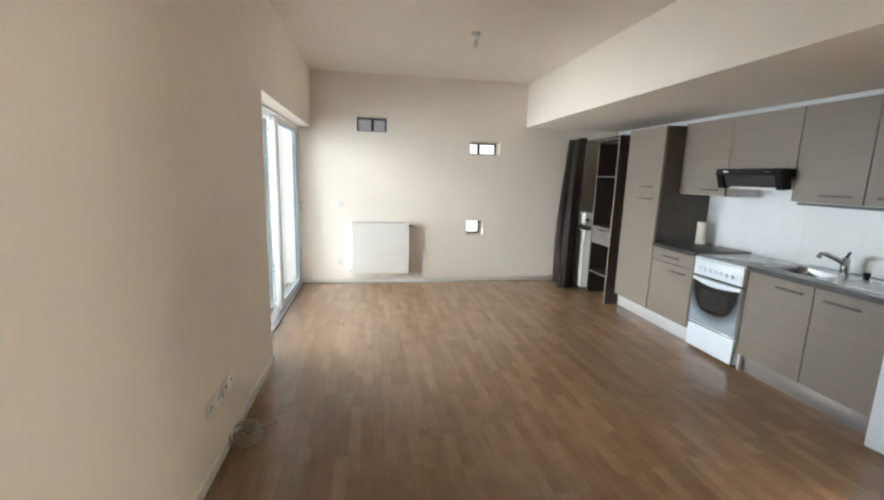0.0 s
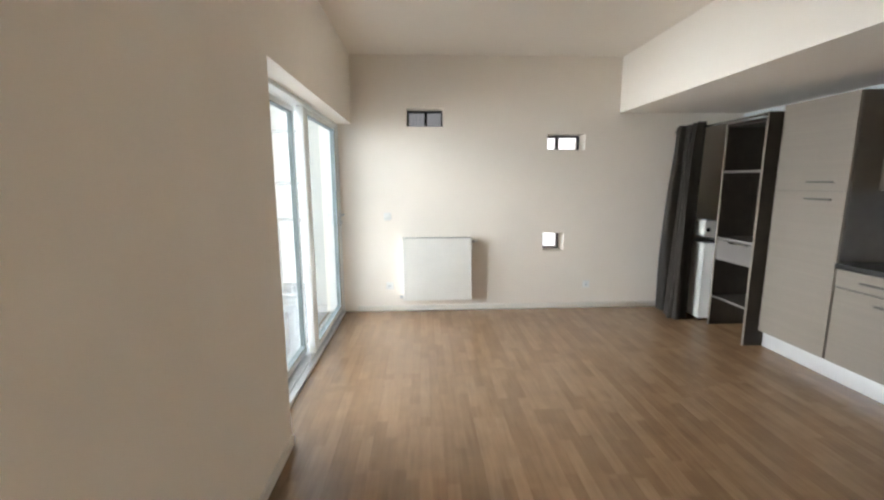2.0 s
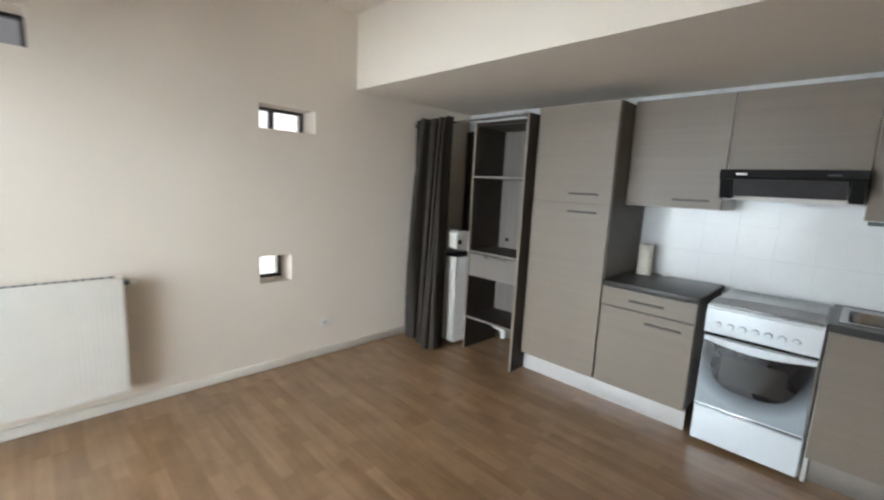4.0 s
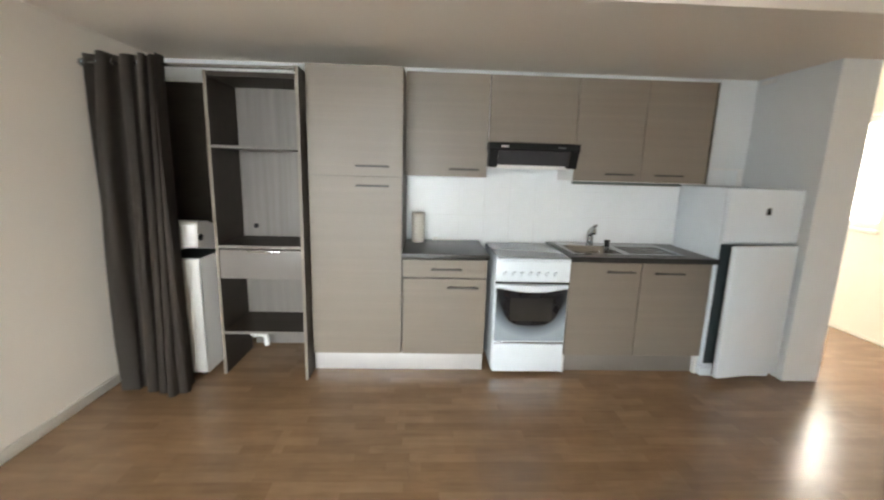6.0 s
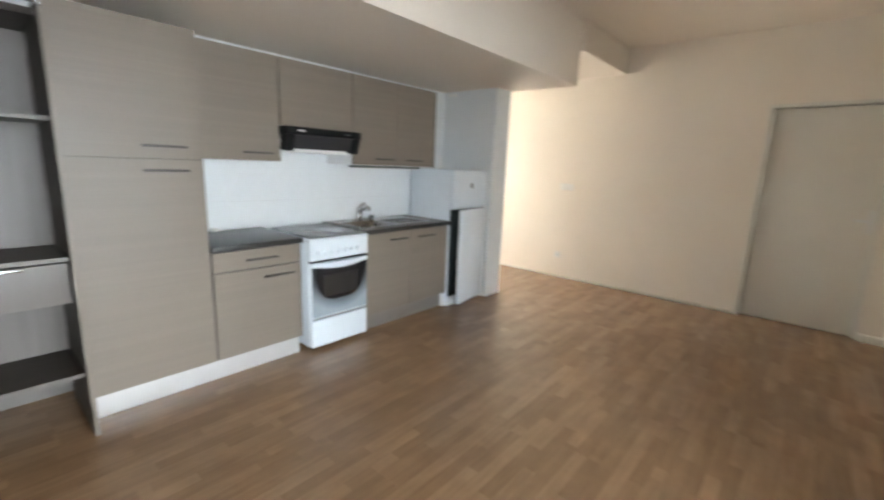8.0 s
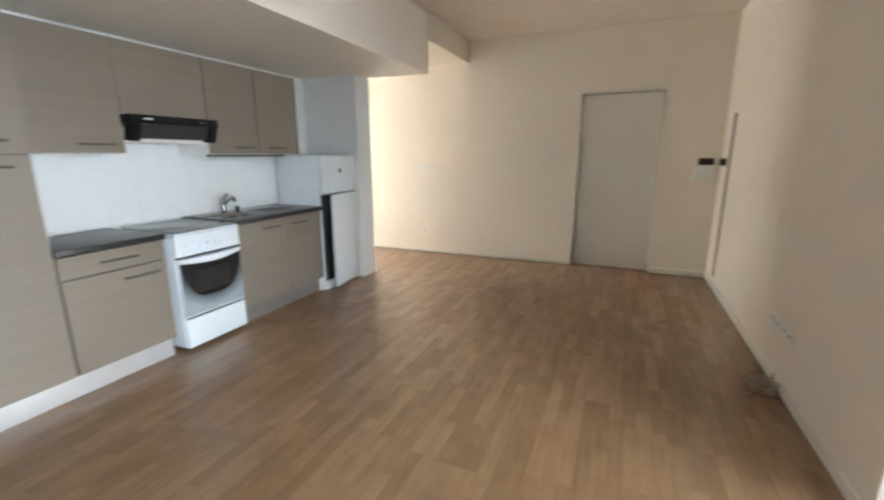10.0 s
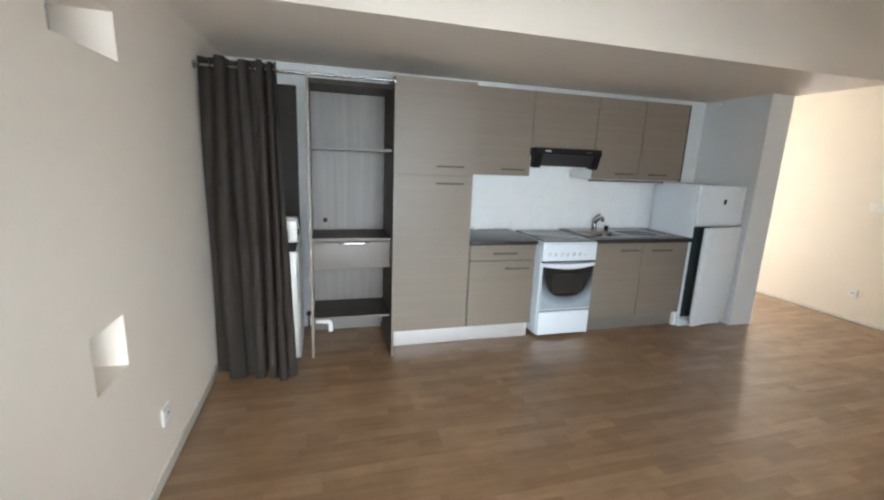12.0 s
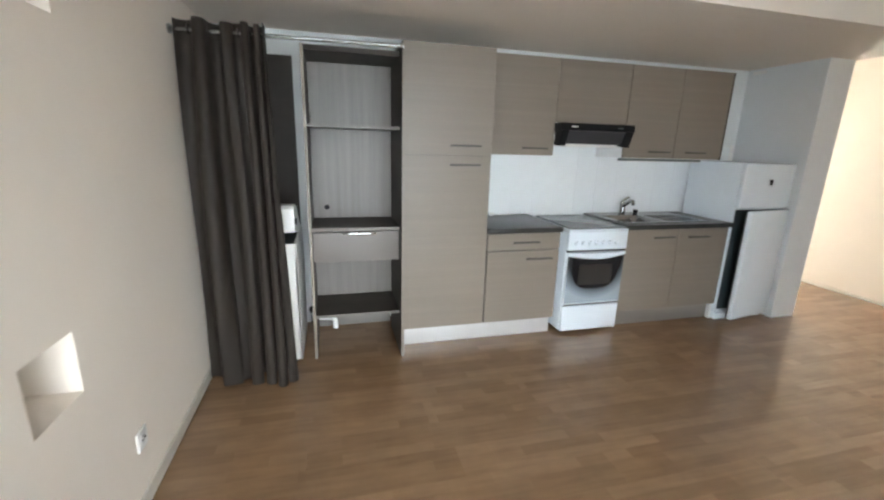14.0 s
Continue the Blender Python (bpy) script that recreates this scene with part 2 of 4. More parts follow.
def sweep(bm, pts, r, seg=10, closed=False):
    """A round rod along a line of points."""
    pts = [Vector(p) for p in pts]
    rings = []
    for i, p in enumerate(pts):
        nxt = pts[(i + 1) % len(pts)] if closed else pts[min(i + 1, len(pts) - 1)]
        prv = pts[i - 1] if closed else pts[max(i - 1, 0)]
        q = (nxt - prv).to_track_quat("Z", "Y")
        rings.append([bm.verts.new(p + q @ Vector((r * math.cos(t), r * math.sin(t), 0))) for t in [2 * math.pi * k / seg for k in range(seg)]])
    n = len(rings)
    for i in range(n if closed else n - 1):
        a, b = rings[i], rings[(i + 1) % n]
        for k in range(seg):
            bm.faces.new((a[k], a[(k + 1) % seg], b[(k + 1) % seg], b[k]))
    if not closed:
        bm.faces.new(rings[0][::-1])
        bm.faces.new(rings[-1])
    return bm


def linked(name, bm, material, smooth=False):
    bmesh.ops.recalc_face_normals(bm, faces=bm.faces)
    me = bpy.data.meshes.new(name)
    bm.to_mesh(me)
    bm.free()
    me.materials.append(material)
    if smooth:
        me.polygons.foreach_set("use_smooth", [True] * len(me.polygons))
        me.set_sharp_from_angle(angle=radians(35))
    return new(name, me)


def thing(name, base, label, category, group="", kind=""):
    ob = new(name)
    ob.empty_display_size = 0.1
    ob.location = base
    BASES[ob] = Vector(base)
    return tagged(ob, label, category, group, kind)


def part(name, bm, material, parent, label="", smooth=True):
    """One mesh, built in world places, under a thing or one of its parts."""
    bm.transform(Matrix.Translation(-BASES[parent]))
    ob = linked(name, bm, material, smooth)
    ob.parent = parent
    BASES[ob] = BASES[parent]
    if label:
        ob["label"] = label
    return ob


def solid(name, bm, material, label="", category="", group="", kind="", smooth=True):
    return tagged(linked(name, bm, material, smooth), label, category, group, kind)


def pierced(axis, f0, f1, u0, u1, z0, z1, holes):
    """A wall whose faces lie at f0 and f1 on the axis, from u0 to u1 along the other, with rectangular openings (u0, u1, z0, z1) through it."""
    bm = bmesh.new()
    us = sorted({u0, u1, *[h for q in holes for h in q[:2] if u0 < h < u1]})
    zs = sorted({z0, z1, *[h for q in holes for h in q[2:] if z0 < h < z1]})

    def at(f, u, z):
        return bm.verts.new((f, u, z) if axis == "x" else (u, f, z))

    def full(i, j):
        if not (0 <= i < len(us) - 1 and 0 <= j < len(zs) - 1):
            return False
        cu, cz = (us[i] + us[i + 1]) / 2, (zs[j] + zs[j + 1]) / 2
        return not any(q[0] < cu < q[1] and q[2] < cz < q[3] for q in holes)

    for i in range(len(us) - 1):
        for j in range(len(zs) - 1):
            if not full(i, j):
                continue
            a, b, c, d = us[i], us[i + 1], zs[j], zs[j + 1]
            for f in (f0, f1):
                bm.faces.new([at(f, *p) for p in ((a, c), (b, c), (b, d), (a, d))])
            for (p, q), other in ((((a, c), (a, d)), (i - 1, j)), (((b, c), (b, d)), (i + 1, j)), (((a, c), (b, c)), (i, j - 1)), (((a, d), (b, d)), (i, j + 1))):
                if not full(*other):
                    bm.faces.new([at(f0, *p), at(f0, *q), at(f1, *q), at(f1, *p)])
    bmesh.ops.remove_doubles(bm, verts=bm.verts, dist=1e-5)
    return bm


# ---- structure ----
XW, YN, YS, XE, CEIL = -0.86, 5.878, -0.015, 3.32, 2.68
SOFFIT, SOFFIT_X, ALC_Y = 2.122, 1.96, 1.165
SD0, SD1, SDH = 3.478, 5.878, 2.0
W1, W2, W3 = (-0.29, 0.093, 1.976, 2.162), (1.195, 1.605, 1.74, 1.905), (1.182, 1.414, 0.655, 0.852)
DOOR = (-0.29, 0.596, 0.0, 2.02)
WS = (3.53, 4.45, 0.97, 1.97)
WE = (0.12, 1.06, 0.25, 2.1)

solid("wall_west", pierced("x", XW, -1.2, -0.4, 6.2, 0, CEIL, [(SD0, SD1, -1, SDH)]), WALL_PAINT, "cream-white painted wall beside the sliding door", "wall", kind="structure", smooth=False)
solid("wall_north", pierced("y", YN, 6.185, XW - 0.0, 3.6, 0, CEIL, [W1, W2, W3]), WALL_PAINT, "cream-white painted wall with three small windows", "wall", kind="structure", smooth=False)
solid("wall_kitchen", boxed(XE, 3.6, 1.42, YN, 0, CEIL), SKYLIT_PAINT, "cream-white wall behind the kitchen units", "wall", kind="structure", smooth=False)
solid("wall_partition", boxed(2.65, 6.2, ALC_Y, 1.42, 0, SOFFIT), SKYLIT_PAINT, "white partition wall beside the fridge", "wall", kind="structure", smooth=False)
solid("wall_south", pierced("y", YS, -0.33, XW, 6.2, 0, CEIL, [DOOR, WS]), WALL_PAINT, "cream-white wall with the flat's door", "wall", kind="structure", smooth=False)
solid("wall_alcove", pierced("x", 6.2, 6.45, -0.33, 1.6, 0, CEIL, [WE]), WALL_PAINT, "cream-white end wall of the alcove", "wall", kind="structure", smooth=False)
solid("ceiling", boxed(-1.2, 6.45, -0.4, 6.2, CEIL, 2.8), CEILING_PAINT, "white painted plaster ceiling", "ceiling", kind="structure", smooth=False)
solid("ceiling_soffit_kitchen", boxed(SOFFIT_X, 3.6, 1.135, YN, SOFFIT, CEIL), CEILING_PAINT, "white boxed-in soffit above the kitchen", "ceiling", kind="structure", smooth=False)
solid("ceiling_soffit_alcove", boxed(1.925, 6.2, YS, 1.135, 2.42, CEIL), CEILING_PAINT, "white soffit above the alcove", "ceiling", kind="structure", smooth=False)


def board(name, x0, x1, y0, y1, h=0.062):
    return solid(name, boxed(x0, x1, y0, y1, 0, h, 0.004), TRIM_PAINT, "cream painted skirting board", "baseboard", kind="structure")


board("baseboard_west", XW, XW + 0.013, 0.0, SD0)
board("baseboard_north", XW, 2.66, YN - 0.013, YN)
board("baseboard_south_1", 0.60, 6.2, YS, YS + 0.010, 0.03)
board("baseboard_south_2", XW + 0.013, -0.30, YS, YS + 0.04, 0.062)

# ---- sliding door ----
sd = thing("door_1", (-1.08, 4.68, 0), "white-framed sliding glass door to the loggia, closed", "sliding door", kind="structure")
fr = bmesh.new()
box(fr, -1.15, -1.0, SD0, SD0 + 0.05, 0.0, SDH, 0.004)
box(fr, -1.15, -1.0, SD1 - 0.06, SD1 - 0.002, 0.0, SDH, 0.004)
box(fr, -1.15, -1.0, SD0 + 0.05, SD1 - 0.06, SDH - 0.03, SDH - 0.001, 0.004)
part("door_frame", fr, WHITE_PVC, sd)
th = boxed(-1.15, -0.985, SD0 + 0.05, SD1 - 0.06, 0.0, 0.028, 0.004)
box(th, -1.125, -1.115, SD0 + 0.05, SD1 - 0.06, 0.028, 0.042)
box(th, -1.04, -1.03, SD0 + 0.05, SD1 - 0.06, 0.028, 0.042)
part("threshold", th, ALUMINIUM, sd, "grey aluminium threshold rail")
for x0, x1, y0, y1, near, wide in ((-1.14, -1.09, SD0 + 0.05, 4.68, 0.07, 0.05), (-1.065, -1.01, 4.62, SD1 - 0.065, 0.12, 0.07)):
    b2 = bmesh.new()
    for q in ((y0, y0 + near, 0.045, 1.968), (y1 - wide, y1, 0.045, 1.968), (y0 + near, y1 - wide, 0.045, 0.095), (y0 + near, y1 - wide, 1.928, 1.968)):
        box(b2, x0, x1, *q, 0.005)
    sash = part("sash", b2, WHITE_PVC, sd)
    g2 = bmesh.new()
    for q in ((y0 + near, y0 + near + 0.01, 0.095, 1.928), (y1 - wide - 0.012, y1 - wide, 0.095, 1.928), (y0 + near + 0.01, y1 - wide - 0.012, 0.095, 0.105), (y0 + near + 0.01, y1 - wide - 0.012, 1.918, 1.928)):
        box(g2, x0 + 0.004, x1 - 0.003, *q)
    part("gasket", g2, SEAL, sash, "dark rubber gasket")
    p2 = part("pane", boxed((x0 + x1) / 2 - 0.004, (x0 + x1) / 2 + 0.004, y0 + near + 0.01, y1 - wide - 0.012, 0.105, 1.918), GLASS, sash, "clear glass pane", False)
    p2.visible_shadow = False
h2 = boxed(-1.01, -0.995, 5.765, 5.80, 0.96, 1.12, 0.004)
tube(h2, (-0.995, 5.782, 1.075), (-0.955, 5.782, 1.075), 0.010)
box(h2, -0.965, -0.948, 5.70, 5.795, 1.065, 1.085, 0.006)
tube(h2, (-0.995, 5.782, 0.995), (-0.975, 5.782, 0.995), 0.013)
part("door_handle", h2, ALUMINIUM, sd, "grey metal lever handle with a lock below")

# ---- loggia outside ----
solid("loggia_floor_slab", boxed(-3.3, -1.2, 1.5, 7.2, -0.16, -0.026), GROUT, "grey slab of the loggia", "floor", kind="structure", smooth=False)
solid("loggia_ceiling", boxed(-3.3, -1.2, 1.5, 7.2, 2.75, 2.9), FACADE, "white underside of the loggia's roof slab", "ceiling", kind="structure", smooth=False)
solid("loggia_wall_south", boxed(-3.3, -1.2, 1.3, 1.5, -0.1, 2.75), FACADE, "pale rendered end wall of the loggia", "wall", kind="structure", smooth=False)
solid("loggia_wall_north", boxed(-1.40, -1.2, 6.2, 6.4, -0.16, 2.75), FACADE, "pale rendered pier of the loggia", "wall", kind="structure", smooth=False)
rl = thing("balcony_railing", (-2.55, 6.32, 0.055), "pale grey metal railing with thin upright bars", "railing")
part("top_rail", boxed(-3.28, -1.405, 6.295, 6.345, 0.96, 1.0, 0.006), RAIL_PAINT, rl)
part("bottom_rail", boxed(-3.28, -1.405, 6.30, 6.34, 0.08, 0.115, 0.005), RAIL_PAINT, rl)
for k in range(17):
    part("baluster", tube(bmesh.new(), (-3.22 + 0.108 * k, 6.32, 0.11), (-3.22 + 0.108 * k, 6.32, 0.965), 0.008, seg=8), RAIL_PAINT, rl)
part("post", boxed(-3.28, -3.24, 6.30, 6.34, 0.055, 1.0, 0.004), RAIL_PAINT, rl)
solid("loggia_kerb", boxed(-3.3, -1.402, 6.21, 6.36, -0.026, 0.055, 0.006), RAIL_PAINT, "pale concrete kerb along the loggia's edge", "kerb", kind="structure")
gs = thing("glazed_screen", (-2.9, 6.95, -0.03), "pale glazed screen with upright and cross bars", "glazed screen")
for x in (-3.3, -2.33, -1.43):
    part("mullion", boxed(x - 0.03, x + 0.03, 6.92, 6.98, -0.026, 2.75, 0.004), RAIL_PAINT, gs)
for z in (0.05, 1.40, 2.05, 2.70):
    part("transom", boxed(-3.27, -1.46, 6.93, 6.97, z - 0.02, z + 0.02, 0.004), RAIL_PAINT, gs)
solid("backdrop_north", boxed(-9, 3.4, 10.6, 10.65, -3, 6), DAY, "hazy bright daylight beyond the loggia", "backdrop", kind="structure", smooth=False)
solid("backdrop_west", boxed(-9.05, -9.0, -3, 10.6, -3, 6), DAY, "hazy bright daylight beyond the loggia", "backdrop", kind="structure", smooth=False)

# ---- small windows in the north wall ----


def slit(name, q, mull, label, back):
    x0, x1, z0, z1 = q
    w = thing(name, ((x0 + x1) / 2, 6.09, z0), label, "window", kind="structure")
    f = bmesh.new()
    t = 0.02
    box(f, x0, x0 + t, 6.07, 6.11, z0, z1)
    box(f, x1 - t, x1, 6.07, 6.11, z0, z1)
    box(f, x0 + t, x1 - t, 6.07, 6.11, z0, z0 + t)
    box(f, x0 + t, x1 - t, 6.07, 6.11, z1 - t, z1)
    if mull:
        box(f, mull - t * 0.8, mull + t * 0.8, 6.068, 6.112, z0 + t, z1 - t)
    part("window_frame", f, DARK_FRAME, w, "thin black metal frame", False)
    p = part("pane", boxed(x0 + t, x1 - t, 6.086, 6.092, z0 + t, z1 - t), GLASS, w, "clear glass pane", False)
    p.visible_shadow = False
    solid(name.replace("window", "backdrop"), boxed(x0 - 0.55, x1 + 0.75, 7.0, 7.05, z0 - 0.3, z1 + 0.75), back, "plain daylight beyond the small window", "backdrop", kind="structure", smooth=False)


slit("window_1", W1, -0.09, "small wide window with a black metal frame", DAY_GREY)
slit("window_2", W2, 1.36, "small wide window with a black metal frame", DAY_WARM)
slit("window_3", W3, None, "small square window with a black metal frame", DAY_WARM)

# ---- south window and the alcove's end window ----


def casement(name, axis, f, q, label):
    u0, u1, z0, z1 = q
    w = thing(name, ((u0 + u1) / 2, f, z0) if axis == "y" else (f, (u0 + u1) / 2, z0), label, "window", kind="structure")

    def b(bm, ua, ub, za, zb, d0, d1, r=0.004):
        return box(bm, ua, ub, f + d0, f + d1, za, zb, r) if axis == "y" else box(bm, f + d0, f + d1, ua, ub, za, zb, r)

    fm = bmesh.new()
    b(fm, u0, u0 + 0.06, z0, z1, -0.03, 0.03)
    b(fm, u1 - 0.06, u1, z0, z1, -0.03, 0.03)
    b(fm, u0 + 0.06, u1 - 0.06, z0, z0 + 0.06, -0.03, 0.03)
    b(fm, u0 + 0.06, u1 - 0.06, z1 - 0.06, z1, -0.03, 0.03)
    part("window_frame", fm, WHITE_PVC, w)
    p = part("pane", b(bmesh.new(), u0 + 0.06, u1 - 0.06, z0 + 0.06, z1 - 0.06, -0.004, 0.004, 0), GLASS, w, "clear glass pane", False)
    p.visible_shadow = False
    return w


ws = casement("window_4", "y", YS - 0.10, WS, "white-framed window full of glare in the alcove")
part("window_sill", boxed(WS[0] - 0.03, WS[1] + 0.03, YS - 0.07, YS + 0.03, WS[2] - 0.035, WS[2] - 0.003, 0.005), TRIM_PAINT, ws)
part("shutter_box", boxed(WS[0] - 0.02, WS[1] + 0.02, YS - 0.01, YS + 0.03, WS[3] + 0.01, WS[3] + 0.09, 0.006), TRIM_PAINT, ws, "cream roller shutter box above the window")
casement("window_5", "x", 6.3, WE, "white-framed window at the end of the alcove")
solid("backdrop_south", boxed(2.6, 5.6, -1.6, -1.55, 0.65, 4), DAY_SOUTH, "glaring daylight beyond the alcove's window", "backdrop", kind="structure", smooth=False)
solid("backdrop_east", boxed(7.2, 7.25, -1.5, 2.5, -0.5, 4), DAY_EAST, "glaring daylight beyond the alcove's end window", "backdrop", kind="structure", smooth=False)

# ---- flat's door ----
dr = thing("door_2", (0.153, YS - 0.06, 0), "pale grey-beige painted flush door, closed", "door", kind="structure")
part("door_leaf", boxed(DOOR[0] + 0.017, DOOR[1] - 0.036, YS - 0.085, YS - 0.045, 0.008, DOOR[3] - 0.037, 0.003), DOOR_PAINT, dr)
# dark sheet behind the leaf, coloured as the shade in the gap around it
part("rebate", boxed(DOOR[0] + 0.012, DOOR[1] - 0.03, YS - 0.10, YS - 0.088, 0.0, DOOR[3] - 0.03), GASKET, dr, "dark sheet painted as the shade in the gap round the leaf", False)
dj = boxed(DOOR[0], DOOR[0] + 0.012, YS - 0.12, YS + 0.006, 0, DOOR[3], 0.002)
box(dj, DOOR[1] - 0.03, DOOR[1], YS - 0.12, YS + 0.006, 0, DOOR[3], 0.002)
box(dj, DOOR[0] + 0.012, DOOR[1] - 0.03, YS - 0.12, YS + 0.006, DOOR[3] - 0.03, DOOR[3], 0.002)
part("door_frame", dj, DOOR_PAINT, dr)
hd = boxed(-0.252, -0.212, YS - 0.045, YS - 0.037, 0.92, 1.12, 0.004)
tube(hd, (-0.232, YS - 0.04, 1.03), (-0.232, YS + 0.01, 1.03), 0.009)
box(hd, -0.245, -0.12, YS + 0.0, YS + 0.018, 1.02, 1.04, 0.006)
part("door_handle", hd, WHITE_PVC, dr, "pale lever handle on a plate")
for z in (0.25, 1.0, 1.72):
    part("hinge", tube(bmesh.new(), (DOOR[1] - 0.03, YS - 0.035, z - 0.045), (DOOR[1] - 0.03, YS - 0.035, z + 0.045), 0.009, seg=10), ALUMINIUM, dr)

# ---- radiator ----
ra = thing("radiator", (0.01, 5.77, 0.14), "white ribbed panel radiator hung on the wall", "radiator")
RX0, RX1, RZ0, RZ1, RY = -0.352, 0.388, 0.142, 0.82, 5.765
pan = bmesh.new()
RIBS, prof = 32, []
for k in range(RIBS):
    w = (RX1 - RX0 - 0.02) / RIBS
    x = RX0 + 0.01 + k * w
    prof += [(x, RY + 0.0035), (x + 0.2 * w, RY), (x + 0.8 * w, RY), (x + w * 0.999, RY + 0.0035)]
rows2 = []
for z in (RZ0 + 0.012, RZ0 + 0.03, RZ1 - 0.03, RZ1 - 0.012):
    flat = z in (RZ0 + 0.012, RZ1 - 0.012)
    rows2.append([pan.verts.new((x, RY + 0.0035 if flat else y, z)) for x, y in prof])
for a, b in zip(rows2, rows2[1:]):
    for k in range(len(prof) - 1):
        pan.faces.new((a[k], a[k + 1], b[k + 1], b[k]))
part("front_panel", pan, RADIATOR, ra, "white fluted steel panel")
rb = bmesh.new()
box(rb, RX0 + 0.004, RX1 - 0.004, RY + 0.062, RY + 0.085, RZ0 + 0.01, RZ1 - 0.01, 0.004)
for k in range(24):
    x = RX0 + 0.03 + k * 0.0292
    box(rb, x, x + 0.002, RY + 0.012, RY + 0.062, RZ0 + 0.02, RZ1 - 0.02)
part("back_panel", rb, RADIATOR, ra)
tp = bmesh.new()
box(tp, RX0, RX1, RY + 0.002, RY + 0.085, RZ1 - 0.012, RZ1, 0.003)
grille = part("top_grille", tp, RADIATOR, ra)
for k in range(18):
    x = RX0 + 0.03 + k * (RX1 - RX0 - 0.06) / 18
    part("grille_slot", boxed(x, x + 0.028, RY + 0.022, RY + 0.068, RZ1 - 0.004, RZ1 + 0.0006), GASKET, grille, "", False)
part("bottom_edge", boxed(RX0, RX1, RY + 0.003, RY + 0.012, RZ0, RZ0 + 0.014, 0.003), RADIATOR, ra)
for x in (RX0, RX1 - 0.01):
    part("side_cover", boxed(x, x + 0.01, RY + 0.002, RY + 0.085, RZ0, RZ1 - 0.012, 0.003), RADIATOR, ra)
for x in (RX0 + 0.12, RX1 - 0.14):
    part("bracket", boxed(x, x + 0.03, RY + 0.085, YN, 0.3, 0.7, 0.003), RADIATOR, ra)
vv = tube(bmesh.new(), (RX1, RY + 0.07, 0.775), (RX1 + 0.035, RY + 0.07, 0.775), 0.012)
tube(vv, (RX1 + 0.028, RY + 0.07, 0.775), (RX1 + 0.028, YN, 0.775), 0.009)
valve = part("valve", vv, GASKET, ra, "dark metal valve body")
part("thermostat_head", tube(bmesh.new(), (RX1 + 0.035, RY + 0.07, 0.776), (RX1 + 0.07, RY + 0.07, 0.779), 0.017, 0.015), WHITE_PLASTIC, valve, "white thermostat knob")
rv = tube(bmesh.new(), (RX0, RY + 0.07, 0.165), (RX0 - 0.035, RY + 0.07, 0.165), 0.011)
tube(rv, (RX0 - 0.028, RY + 0.07, 0.165), (RX0 - 0.028, YN, 0.165), 0.009)
part("return_valve", rv, ALUMINIUM, ra, "small metal return valve")


# ---- sockets and switches ----
def plate(name, label, axis, f, u, z, kind, s=0.08, side=1):
    """A wall plate: axis is the wall's normal, f its face, side the way it looks."""
    w = thing(name, (u, f, z) if axis == "y" else (f, u, z), label, "socket" if "socket" in name else "switch")

    def b(bm, du0, du1, dz0, dz1, d0, d1, r=0.0):
        lo, hi = sorted((f + side * d0, f + side * d1))
        return box(bm, u + du0, u + du1, lo, hi, z + dz0, z + dz1, r) if axis == "y" else box(bm, lo, hi, u + du0, u + du1, z + dz0, z + dz1, r)

    h = s / 2
    part("cover_plate", b(bmesh.new(), -h, h, -h, h, 0, 0.009, 0.003), WHITE_PLASTIC, w)
    if kind == "socket":
        def c(u2, z2, d0, d1, r):
            p0, p1 = (u + u2, f + side * d0, z + z2), (u + u2, f + side * d1, z + z2)
            if axis == "x":
                p0, p1 = (p0[1], p0[0], p0[2]), (p1[1], p1[0], p1[2])
            return tube(bmesh.new(), p0, p1, r)
        well = part("socket_well", c(0, 0, 0.009, 0.0105, 0.021), GROUT, w, "round recessed socket face")
        for u2 in (-0.0095, 0.0095):
            part("pin_hole", c(u2, -0.002, 0.0105, 0.0115, 0.0042), BLACK_PLASTIC, well)
        part("earth_pin", c(0, 0.011, 0.0105, 0.018, 0.0028), CHROME, well)
    elif kind == "blank":
        part("jack", b(bmesh.new(), -0.008, 0.008, -0.007, 0.007, 0.009, 0.0105), BLACK_PLASTIC, w)
    else:
        part("rocker", b(bmesh.new(), -h * 0.62, h * 0.62, -h * 0.62, h * 0.62, 0.009, 0.014, 0.002), WHITE_PLASTIC, w)
    return w


plate("light_switch", "white square light switch on the wall", "y", YN, -0.511, 1.045, "switch", 0.08, -1)
plate("wall_socket", "white square mains socket on the wall", "y", YN, -0.502, 0.283, "socket", 0.08, -1)
plate("wall_socket", "white square mains socket on the wall", "y", YN, 1.69, 0.272, "socket", 0.08, -1)
for y, k in ((2.213, "socket"), (2.313, "socket"), (2.424, "blank"), (2.508, "blank")):
    plate("wall_socket", "white square socket plate in a row low on the wall", "x", XW, y, 0.345, k, 0.078, 1)
plate("light_switch", "white square light switch on the wall", "y", YS, 2.452, 1.157, "switch", 0.08, 1)
plate("light_switch", "white square light switch on the wall", "y", YS, 2.534, 1.157, "switch", 0.08, 1)

plate("wall_socket", "white square mains socket on the wall", "y", YS, 2.54, 0.29, "socket", 0.08, 1)

